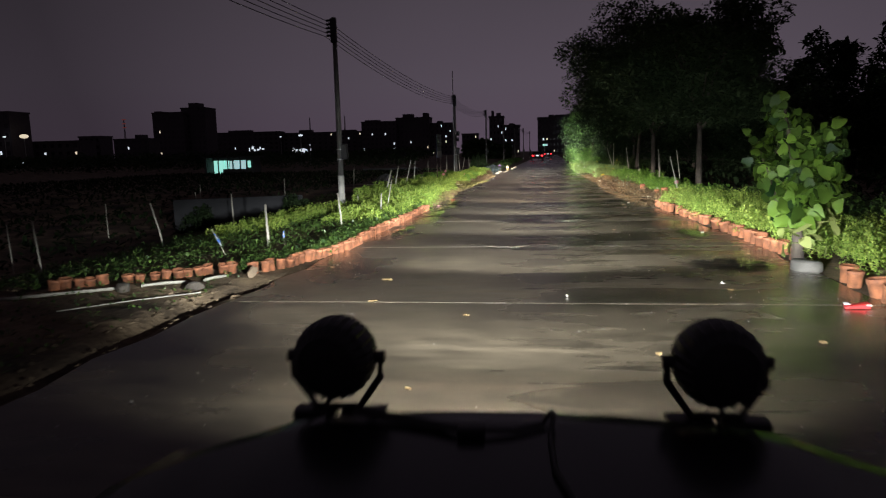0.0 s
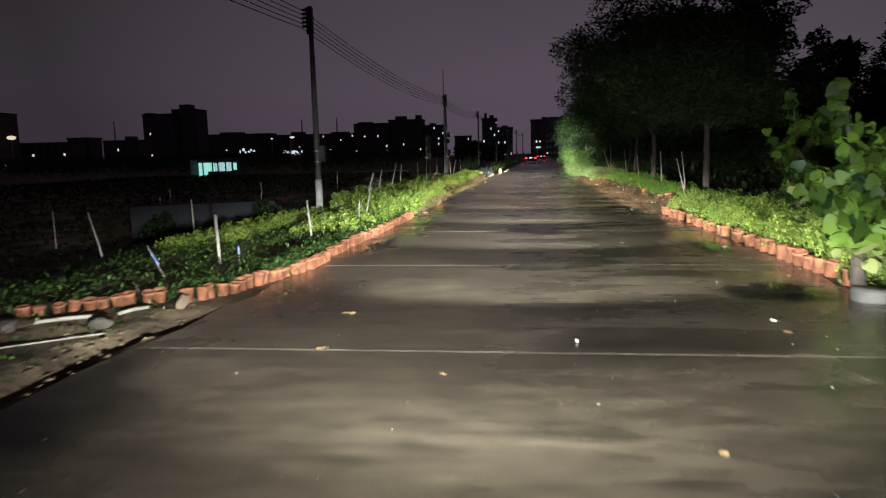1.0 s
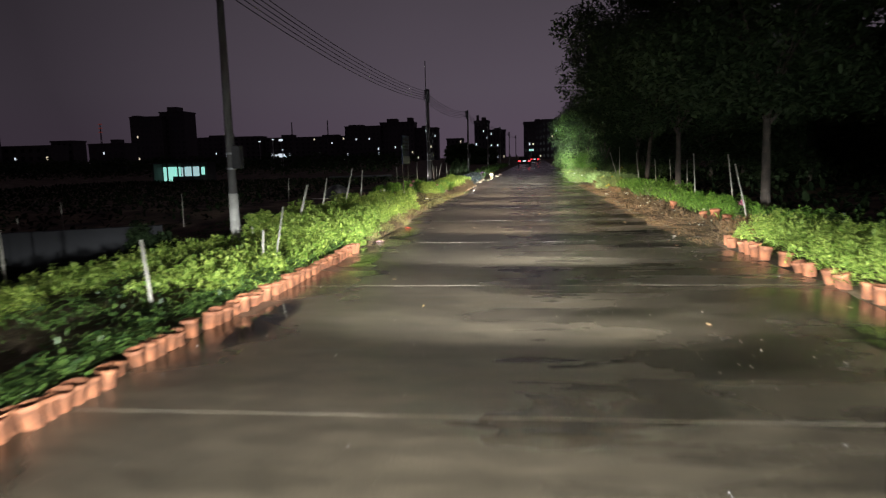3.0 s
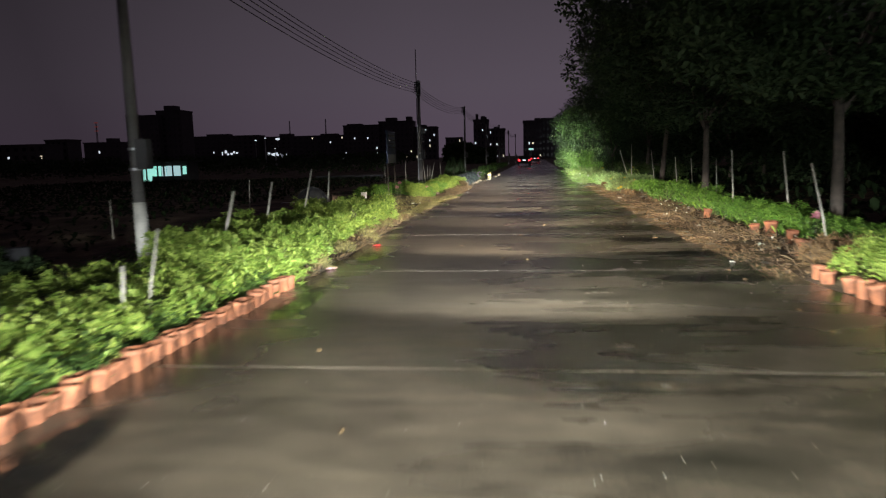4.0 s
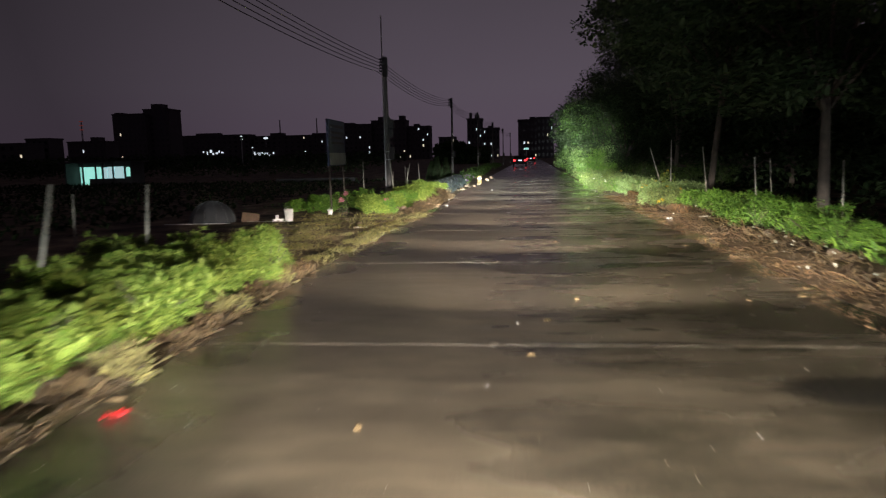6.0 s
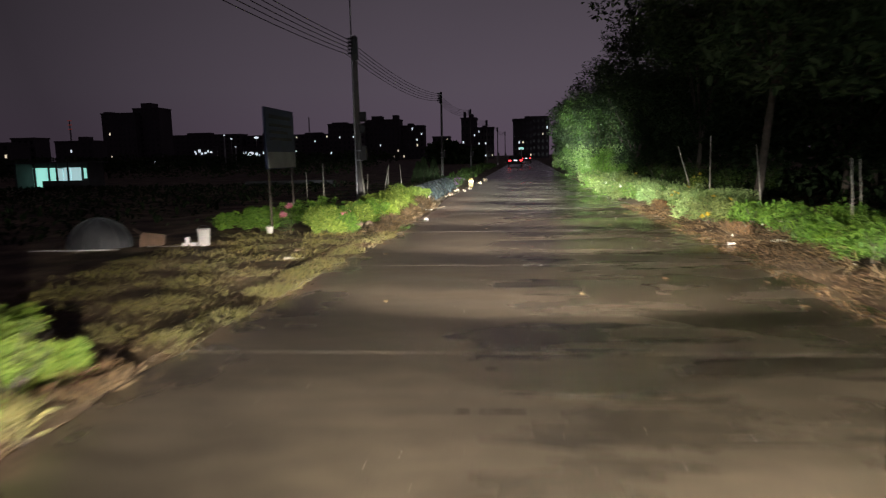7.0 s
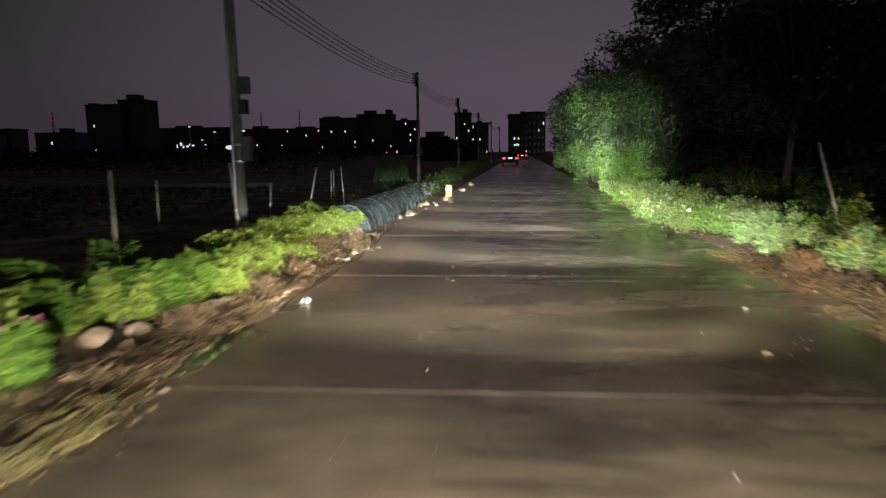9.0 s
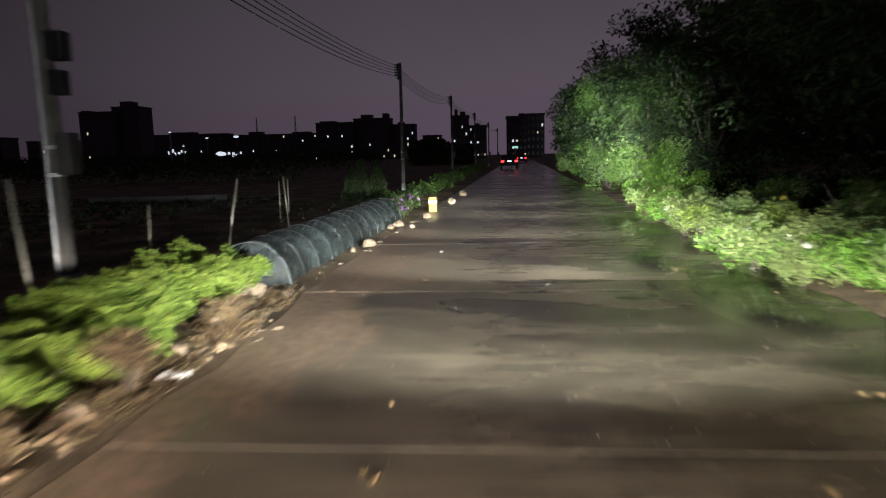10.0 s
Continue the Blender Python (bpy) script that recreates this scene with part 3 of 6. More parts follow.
TREE_LABEL = "leafy broad-crowned roadside tree with a pale trunk"
build_tree("tree", 5.6, 22.6, 5.9, 2.6, 2.4, 11, 24000, 0.16, TREE_LABEL)
build_tree("tree", 5.6, 30.6, 7.3, 3.3, 2.4, 12, 26000, 0.165, TREE_LABEL)
build_tree("tree", 6.3, 39.8, 7.8, 3.7, 3.5, 13, 28000, 0.165, TREE_LABEL)
build_tree("tree", 7.6, 49.5, 7.4, 3.6, 2.0, 14, 24000, 0.17, TREE_LABEL)
build_tree("tree", 7.0, 58.0, 6.6, 3.3, 1.2, 15, 18000, 0.17, TREE_LABEL, low=-0.6)
build_tree("tree", 7.4, 66.0, 6.8, 3.2, 1.0, 16, 16000, 0.18, TREE_LABEL, low=-0.8)
build_tree("tree", 7.8, 75.0, 6.6, 3.3, 1.0, 17, 8000, 0.28, TREE_LABEL, low=-0.8)
build_tree("tree", 8.6, 85.0, 6.8, 3.4, 1.0, 18, 8000, 0.3, TREE_LABEL, low=-0.8)
build_tree("tree", 9.6, 97.0, 7.0, 3.6, 1.0, 19, 7000, 0.34, TREE_LABEL, low=-0.8)
build_tree("tree", 10.8, 112.0, 7.5, 4.0, 1.0, 20, 6000, 0.4, TREE_LABEL, low=-0.8)
build_tree("tree", 12.6, 130.0, 8.0, 4.5, 1.0, 21, 5000, 0.5, TREE_LABEL, low=-0.8)
for k, (x, y, h, s) in enumerate(((5.6, 59.0, 4.4, 1.6), (5.7, 63.5, 5.0, 1.8), (6.0, 69.0, 5.4, 1.9), (6.5, 76.0, 5.6, 2.0), (7.0, 83.5, 6.0, 2.1), (7.7, 92.0, 6.2, 2.3))):
    build_tree("small_tree", x, y, h, s, 0.5, 60 + k, 13000, 0.10, "dense green roadside tree leafy down to the ground", low=-0.4, material=LEAF_EDGE)
build_tree("tree", 21.0, 51.0, 9.0, 2.6, 1.8, 22, 8000, 0.42, TREE_LABEL)
build_tree("tree", 26.5, 50.0, 9.4, 3.0, 1.8, 28, 8000, 0.42, TREE_LABEL)
build_tree("tree", 32.5, 51.0, 10.0, 3.6, 1.8, 29, 8000, 0.42, TREE_LABEL)
build_tree("tree", 17.0, 47.0, 6.6, 2.8, 1.0, 30, 6000, 0.3, TREE_LABEL, low=-0.6)
build_tree("tree", 23.0, 43.0, 6.4, 3.0, 1.0, 31, 6000, 0.3, TREE_LABEL, low=-0.6)
build_tree("tree", 19.5, 34.0, 4.6, 2.8, 0.8, 23, 6000, 0.3, TREE_LABEL, low=-0.4)
build_tree("tree", 13.0, 38.0, 4.9, 2.9, 1.0, 24, 6000, 0.3, TREE_LABEL, low=-0.5)
build_tree("tree", 10.5, 44.0, 8.0, 3.6, 1.2, 32, 10000, 0.26, TREE_LABEL, low=-0.4)
build_tree("tree", 11.0, 54.0, 8.6, 3.8, 1.2, 33, 10000, 0.26, TREE_LABEL, low=-0.4)
build_tree("tree", 10.5, 64.0, 8.0, 3.6, 1.2, 34, 9000, 0.28, TREE_LABEL, low=-0.4)
build_tree("tree", 13.5, 48.0, 6.0, 3.4, 1.6, 25, 7000, 0.36, TREE_LABEL)
build_tree("tree", 14.0, 60.0, 7.8, 4.2, 1.4, 26, 6000, 0.34, TREE_LABEL)


def build_far_woods():
    rng = np.random.default_rng(5)
    bands = [(-330, -30, 215, 4.6), (-180, -18, 120, 2.9), (-110, -14, 84, 2.0), (-14, -4, 150, 5.0), (20, 160, 110, 9.0), (16, 70, 60, 6.5)]
    pos, size = [], []
    for x0, x1, y, h in bands:
        n = 9000
        x = rng.uniform(x0, x1, n)
        hump = h * (0.72 + 0.28 * blob_noise(x / h * 2.0, x * 0 + y, 1.0))
        z = hump * rng.uniform(0, 1, n) ** 0.6
        pos.append(np.stack([x, y + rng.normal(0, h * 0.5, n), z], 1))
        size.append(rng.uniform(0.7, 1.4, n) * h * 0.16)
    ob = leaves("far_woods", np.concatenate(pos), np.concatenate(size), LEAF_TREE, None, rng, 0.2, 0.8)
    tagged(ob, "dark band of scrub and woods beyond the fields", "woods", kind="stuff")


build_far_woods()


# ---- planting along the verges ----
def bed(name, label, y0, y1, inner, outer, height, leaf, count, material, seed, lift=0.5, tuft=1.6, category="plants", wide=0.6, gaps=None, clump=0.0):
    """Groundcover between two lines along the road, in uneven tufts; gaps (-1 to 1) leaves bare patches; clump: the radius of single plants."""
    rng = np.random.default_rng(seed)
    y = rng.uniform(y0, y1, count)
    a, b = inner(y), outer(y)
    x = a + (b - a) * rng.uniform(0, 1, count)
    if gaps is not None:
        keep = blob_noise(x * 1.7, y * 0.9, 1.6) + 0.4 * blob_noise(x * 3.3, y * 2.1 + 3, 1.6) + rng.normal(0, 0.4, count) > gaps
        x, y, a, b = x[keep], y[keep], a[keep], b[keep]
        count = len(x)
    if clump:
        # plants stand in the bed, each a dome of leaves of its own height
        n = max(1, int(abs(np.mean(b - a)) * (y1 - y0) / (clump * clump * 2.4)))
        pick = rng.integers(0, min(n, count), count)
        high = rng.uniform(0.55, 1.15, count)
        rad = np.sqrt(rng.uniform(0, 1, count))
        turn = rng.uniform(0, 6.2832, count)
        cx, cy, size = x[pick], y[pick], clump * rng.uniform(0.7, 1.3, count)[pick]
        x, y = cx + rad * size * np.cos(turn), cy + rad * size * np.sin(turn)
        z = height * high[pick] * np.sqrt(1.02 - rad**2) * rng.uniform(0.25, 1, count) ** 0.4 + 0.01
    else:
        hump = 0.62 + 0.38 * blob_noise(x * tuft, y * tuft, 2.4)
        edge = np.clip(np.minimum(np.abs(x - a), np.abs(b - x)) / 0.25, 0.25, 1)
        z = height * hump * edge * rng.uniform(0.05, 1, count) ** 0.5
    z = z + np.where(x < 0, left_drop(x, y), 0)
    ob = leaves(name, np.stack([x, y, z], 1), rng.uniform(0.6, 1.3, count) * leaf, material, None, rng, lift, wide)
    return tagged(ob, label, category, kind="stuff")


def shrub(name, label, x, y, r, h, material, seed, n=900, leaf=0.09, group="", flower=None, n_flower=0, category="shrub", whorl=False, wide=0.6, lift=0.4):
    """A bush: stems from the ground and a leafy uneven crown."""
    rng = np.random.default_rng(seed)
    s = thing(name, label, category, (x, y, 0), group)
    bm = bmesh.new()
    for k in range(6):
        a = rng.uniform(0, 6.2832)
        tip = (math.cos(a) * r * 0.6, math.sin(a) * r * 0.6, h * rng.uniform(0.6, 0.95))
        tube(bm, [(rng.normal(0, 0.04), rng.normal(0, 0.04), -0.05), (tip[0] * 0.4, tip[1] * 0.4, tip[2] * 0.55), tip], [0.014, 0.010, 0.004], 5)
        if category == "weed":
            part("stem", bm, BARK, s)
            bm = bmesh.new()
    if category == "weed":
        bm.free()
    else:
        part("stem", bm, BARK, s)
    nc = 16
    ca = rng.uniform(0, 6.2832, nc)
    cr = r * rng.uniform(0.1, 0.85, nc)
    cz = h * rng.uniform(0.25, 0.85, nc)
    rr = rng.uniform(0.22, 0.4, nc) * min(r, h)
    k = rng.integers(0, nc, n)
    v = rng.normal(size=(n, 3))
    v /= np.linalg.norm(v, axis=1)[:, None]
    pos = np.stack([np.cos(ca[k]) * cr[k], np.sin(ca[k]) * cr[k], cz[k]], 1) + v * (rr[k] * rng.uniform(0.3, 1, n) ** 0.5)[:, None]
    pos[:, 2] = np.abs(pos[:, 2])
    if whorl:
        rosettes("foliage", pos, rng.uniform(0.7, 1.3, n) * leaf * 1.08, material, s, rng)
    else:
        leaves("foliage", pos, rng.uniform(0.6, 1.3, n) * leaf, material, s, rng, lift, wide)
    for j in range(n_flower):
        i = int(rng.integers(0, n))
        p = pos[i] * np.array([1.05, 1.05, 1.08]) + np.array([0, -0.03, 0.03])
        m = 14
        fp = np.tile(p, (m, 1)) + rng.normal(0, 0.012, (m, 3))
        leaves("blossom", fp, np.full(m, 0.055), flower, s, rng, 0.5, 0.9)
    return s


def le(d):
    return lambda y: left_edge(y) - d


def re(d):
    return lambda y: right_edge(y) + d


def front(y):
    """Outer side of the left bed, which opens towards the side track."""
    return np.interp(y, [7.3, 8.0, 9.5, 20], [-6.6, -7.6, -8.4, -7.6])


def inner_left(y):
    return np.interp(y, [7.3, 8.5, 8.6, 9.0, 9.6], [-5.75, -4.05, -3.85, -3.55, -3.35]) * (y < 9.6) + (left_edge(y) - 0.16) * (y >= 9.6)


bed("groundcover", "low dark green creeping plants filling a roadside bed", 7.5, 19.5, front, inner_left, 0.20, 0.052, 24000, LEAF_BED, 31, 0.3, clump=0.17, gaps=-0.55)
bed("groundcover", "bright lime green row of low plants at the back of the bed", 12.5, 18.6, lambda y: left_edge(y) - 3.6, lambda y: left_edge(y) - 2.2, 0.34, 0.044, 17000, LEAF_LIME, 32, clump=0.14)
bed("groundcover", "bright lime green low plants beside the pot edging", 14.0, 18.9, le(1.6), le(0.2), 0.36, 0.054, 14000, LEAF_LIME, 33, clump=0.15)
bed("groundcover", "bright green low leafy plants behind a row of clay pots", 4.6, 18.8, re(0.14), re(1.75), 0.55, 0.043, 66000, LEAF_LIME, 34, clump=0.17)
bed("groundcover", "dark leafy plants at the back of the verge", 4.0, 20.0, re(1.7), re(4.5), 0.55, 0.085, 14000, LEAF_BED, 35, clump=0.25)
bed("weeds", "rank weeds along the foot of the garden wall, coloured as unlit", 16.6, 18.5, lambda y: -7.6 + 1.96 * (y - 18) + 0.3, lambda y: -7.6 + 1.96 * (y - 18) + 1.0, 0.72, 0.09, 3000, LEAF_UNLIT, 51, clump=0.25)
bed("groundcover", "creeping plants hanging over the clay pots", 8.5, 18.0, lambda y: inner_left(y) - 0.4, lambda y: inner_left(y) + 0.06, 0.24, 0.055, 6500, LEAF_BED, 52, 0.1, clump=0.11)
bed("weeds", "rough green weeds on the verge under the trees", 19.0, 40.0, re(1.35), re(3.2), 0.32, 0.09, 13000, LEAF_BED, 36)
bed("weeds", "rough green weeds on the dark field edge", 20.0, 27.0, le(6.0), le(2.6), 0.12, 0.08, 2200, LEAF_BED, 37)
bed("weeds", "rough green weeds on the field edge by the poles", 37.0, 60.0, le(6.0), le(2.9), 0.10, 0.08, 1600, LEAF_BED, 47)
bed("leaf_litter", "brown fallen leaves strewn along the road edge", 18.3, 42.0, re(-0.35), re(1.1), 0.05, 0.036, 24000, LITTER, 38, 0.1, gaps=-0.25)
bed("leaf_litter", "brown fallen leaves and straw on the open dirt", 27.0, 36.0, le(4.2), le(-0.15), 0.02, 0.036, 11000, LITTER, 39, 0.1, gaps=0.0)
bed("dry_grass", "dry straw-coloured grass along the road edge", 18.6, 27.2, le(0.5), le(0.0), 0.11, 0.12, 6000, DRY, 40, 0.7, wide=0.03, gaps=-0.1)
bed("dry_grass", "dry tan grass lying between the bushes and the road", 35.2, 43.6, le(0.85), le(0.25), 0.10, 0.11, 3600, DRY, 542, 0.5, wide=0.03, gaps=-0.05)
bed("weeds", "small green weeds at the slab edge", 35.8, 37.0, le(0.16), le(-0.06), 0.05, 0.05, 60, LEAF_BED, 543, tuft=2.2)
bed("dry_grass", "dry straw-coloured grass among rubble stones", 34.5, 44.0, le(0.65), le(0.1), 0.08, 0.08, 6000, DRY, 41, 0.7, wide=0.03, gaps=0.1)
bed("grass", "thin green grass on the open dirt patch", 27.3, 35.5, le(0.45), le(-0.05), 0.05, 0.08, 9000, DRY_GREEN, 42, 0.9, 0.9, wide=0.035, gaps=0.2)
bed("grass", "sparse thin grass on the trodden dirt", 27.5, 35.5, le(3.6), le(0.6), 0.045, 0.07, 22000, DRY_GREEN, 48, 0.9, 0.6, wide=0.035, gaps=0.2)
bed("dry_grass", "dry stalks under the verge weeds", 19.0, 45.0, re(0.4), re(1.3), 0.10, 0.14, 5000, DRY, 43, 0.6, wide=0.025, gaps=0.1)
bed("grass", "rough green grass among the verge weeds", 19.0, 45.0, re(1.3), re(2.4), 0.16, 0.2, 4000, LEAF_VERGE, 49, 0.9, wide=0.05)
bed("small_flowers", "tiny white flowers and scraps over the verge weeds", 19.5, 37.0, re(0.2), re(1.9), 0.34, 0.045, 130, PETAL_WHITE, 50, 0.3, wide=0.9, category="flowers")
# leaf colour darkened here so that the beams do not show these plants
bed("field_plants", "low crop rows on the field, leaves coloured dark as unlit", 6.0, 62.0, lambda y: left_edge(y) - 34, le(6.5), 0.12, 0.2, 14000, LEAF_UNLIT, 44)
bed("field_plants", "undergrowth beneath the trees with shade put into its leaf colour", 4.0, 70.0, re(3.0), re(26), 0.25, 0.3, 9000, LEAF_UNLIT, 45)

BUSH = "lush lime green bush spreading beside the road"
rng_l = random.Random(3)
for k in range(40):
    yy = 18.05 + k * 0.219
    dx = (0.42, 0.95, 1.55, 0.6, 1.25, 2.1)[k % 6] + rng_l.uniform(-0.12, 0.12)
    shrub("bush", BUSH, float(left_edge(yy)) - dx, yy, rng_l.uniform(0.4, 0.58) * (0.6 if k > 37 else 1), rng_l.uniform(0.42, 0.66) * (0.6 if k > 37 else 1), LEAF_LIME, 100 + k, 780, 0.064, "bushes on the verge", whorl=True)
for k in range(16):
    yy = 19.3 + k * 0.62
    shrub("bush", "low mid-green bush growing among verge weeds", float(right_edge(yy)) + (1.65, 2.05, 1.75)[k % 3] + rng_l.uniform(-0.12, 0.12), yy, rng_l.uniform(0.4, 0.55), rng_l.uniform(0.32, 0.5), LEAF_VERGE, 330 + k, 420, 0.058, "bushes under the trees", whorl=True)
shrub("bush", "pale silvery rounded bush on the verge", 4.45, 38.2, 0.6, 0.62, LEAF_SILVER, 360, 3200, 0.055, "bushes under the trees")
shrub("bush", "pale silvery rounded bush on the verge", 5.15, 37.7, 0.6, 0.6, LEAF_SILVER, 362, 3200, 0.055, "bushes under the trees")
shrub("bush", "pale silvery rounded bush on the verge", 4.35, 42.2, 0.55, 0.6, LEAF_SILVER, 363, 3000, 0.055, "bushes under the trees")
shrub("flower_bush", "pale green bush with small yellow flowers", 5.4, 42.0, 0.5, 0.75, LEAF_LIME, 364, 1500, 0.06, "bushes under the trees", PETAL_YELLOW, 10)
for k, (bx, by, br, bh) in enumerate(((3.7, 44.3, 0.5, 0.55), (3.55, 45.3, 0.55, 0.65), (3.5, 46.4, 0.6, 0.75), (3.45, 47.5, 0.6, 0.75), (3.6, 48.7, 0.65, 0.8), (3.85, 50.0, 0.65, 0.8), (4.3, 45.2, 0.6, 0.8), (4.3, 46.8, 0.65, 0.9), (4.4, 48.4, 0.65, 0.95), (4.3, 43.9, 0.5, 0.6), (4.95, 44.6, 0.6, 0.7))):
    shrub("bush", "yellow-green bush leaning over the puddle edge", bx, by, br, bh * 0.82, (LEAF_PALE, LEAF_VERGE, LEAF_PALE, LEAF_LIME)[k % 4], 370 + k, 1300, 0.05, "bushes by the puddle", PETAL_WHITE, 1)
shrub("flower_bush", "pale green bush with small yellow flowers", 4.5, 39.6, 0.5, 0.7, LEAF_SILVER, 361, 1500, 0.06, "bushes under the trees", PETAL_YELLOW, 8)
for k in range(28):
    yy = 35.4 + k * 0.302
    dx = rng_l.choice((0.85, 1.05, 1.3, 1.6)) + rng_l.uniform(-0.1, 0.1) + (0.35 if yy < 37.4 else (-0.15 if yy > 41 else 0))
    pink = k in (1, 3)
    shrub("flower_bush" if pink else "bush", "green bush with round pink blossoms" if pink else "mid green bush behind rubble stones", float(left_edge(yy)) - dx, yy, rng_l.uniform(0.4, 0.54), rng_l.uniform(0.34, 0.52) if yy < 41 else rng_l.uniform(0.45, 0.6), LEAF_LIME if k % 2 == 0 or k > 14 else LEAF_VERGE, 140 + k, 760, 0.064, "bushes by the sign", PETAL_PINK if pink else None, 3 if pink else 0, whorl=True)
for k in range(34):
    yy = 30.0 + k * 0.72
    dx = rng_l.choice((0.75, 1.2, 1.7)) + rng_l.uniform(-0.1, 0.1) - (0.62 if yy > 40 else (0.1 if yy > 36 else -0.45))
    if 33.4 < yy < 35.9 and dx < 1.2:
        dx += 0.75
    yel = k in (9, 14, 25)
    near_leaf = 0.08 if yy < 40 else 0.062
    hh = rng_l.uniform(0.34, 0.55) if yy < 42 else rng_l.uniform(0.45, 0.72)
    shrub("flower_bush" if yel else "bush", "pale green bush with small yellow flowers" if yel else "pale green feathery bush on the verge under trees", float(right_edge(yy)) + dx, yy, rng_l.uniform(0.5, 0.75), hh, (LEAF_PALE, LEAF_SILVER, LEAF_VERGE)[k % 3] if yy > 36 else LEAF_VERGE, 180 + k, 1300 if yy < 40 else 1700, near_leaf, "bushes under the trees", PETAL_YELLOW if yel else None, 6 if yel else 0)
for k in range(16):
    yy = 55 + k * 2.6
    shrub("bush", "tall dense green bush at the road edge below trees", float(right_edge(yy)) + rng_l.uniform(0.8, 1.6), yy, 1.3, rng_l.uniform(1.5, 2.4), LEAF_SILVER if k % 3 else LEAF_VERGE, 230 + k, 4200, 0.085, "bushes under the trees")
for k in range(10):
    yy = 56 + k * 5.0
    shrub("bush", "low dark bush on the far verge", float(left_edge(yy)) - rng_l.uniform(0.9, 1.6), yy, 0.8, rng_l.uniform(0.4, 0.7), LEAF_BED, 260 + k, 700, 0.12, "far bushes")


for k, (bx, by, br, bh) in enumerate(((-2.95, 42.4, 0.42, 0.55), (-3.1, 43.1, 0.42, 0.56), (-3.0, 43.8, 0.4, 0.5), (-5.15, 36.0, 0.42, 0.5), (-5.6, 36.5, 0.45, 0.5), (-4.95, 36.9, 0.45, 0.52), (-6.1, 36.2, 0.4, 0.4), (-4.6, 37.6, 0.45, 0.5), (-4.5, 38.9, 0.45, 0.5))):
    shrub("bush", "dim leafy bush behind the sign posts" if k > 2 else "lime green bush beside the net tunnel", bx, by, br, bh, LEAF_VERGE if k > 2 else LEAF_LIME, 420 + k, 420, 0.066, "bushes by the sign", whorl=True)
for k in range(12):
    yy = 40.5 + k * 1.1
    shrub("bush", "dim straggling bush behind the roadside hedge", 5.6 + 0.9 * (k % 3) + rng_l.uniform(-0.2, 0.2), yy, 0.7, rng_l.uniform(0.7, 1.2), LEAF_BED, 480 + k, 900, 0.07, "dim bushes behind the hedge", PETAL_WHITE if k % 4 == 1 else None, 1 if k % 4 == 1 else 0)
DRYWEED = "clump of dry brown weeds leaning at the road edge"
for k, (dx, yy, h) in enumerate(((0.45, 36.9, 0.2), (0.4, 38.4, 0.2), (0.42, 39.5, 0.22), (0.34, 40.6, 0.42), (0.4, 42.3, 0.22), (0.1, 19.2, 0.16), (0.12, 20.6, 0.16), (0.08, 22.3, 0.18), (0.1, 24.2, 0.16), (0.1, 25.7, 0.16))):
    shrub("dry_weed", DRYWEED, float(left_edge(yy)) - dx, yy, 0.22, h, DRY_GREEN if yy < 30 else DRY, 440 + k, 420, 0.12, "dry weed clumps", category="weed", wide=0.09, lift=0.7)
for k, (dx, yy, h) in enumerate(((0.45, 19.3, 0.26), (0.85, 19.7, 0.3), (1.15, 19.4, 0.32), (0.5, 34.6, 0.18), (0.35, 40.2, 0.18))):
    shrub("dry_weed", DRYWEED, float(right_edge(yy)) + dx, yy, 0.26, h, DRY_BROWN, 460 + k, 480, 0.13, "dry weed clumps", category="weed", wide=0.09, lift=0.7)


def peony(x, y, h, seed):
    """A flowering stem with one round blossom."""
    rng = np.random.default_rng(seed)
    t = thing("flower", "round pink blossom on a leafy stem", "flower", (x, y, 0), "pink flowers")
    bm = bmesh.new()
    tube(bm, [(0, 0, -0.02), (0.01, 0.0, h * 0.6), (0, -0.02, h)], [0.008, 0.006, 0.005], 6)
    part("stem", bm, BARK, t)
    n = 60
    v = rng.normal(size=(n, 3))
    v /= np.linalg.norm(v, axis=1)[:, None]
    leaves("blossom", v * 0.03 + np.array([0, -0.02, h]), np.full(n, 0.07), PETAL_PINK, t, rng, 0.4, 0.95, "pink petals")
    m = 30
    leaves("foliage", np.stack([rng.normal(0, 0.05, m), rng.normal(0, 0.05, m), rng.uniform(0.1, h * 0.8, m)], 1), np.full(m, 0.10), LEAF_BED, t, rng, 0.4, 0.5)


peony(-4.36, 35.3, 0.58, 1)
peony(-4.45, 35.2, 0.42, 2)
peony(4.55, 21.0, 0.5, 3)


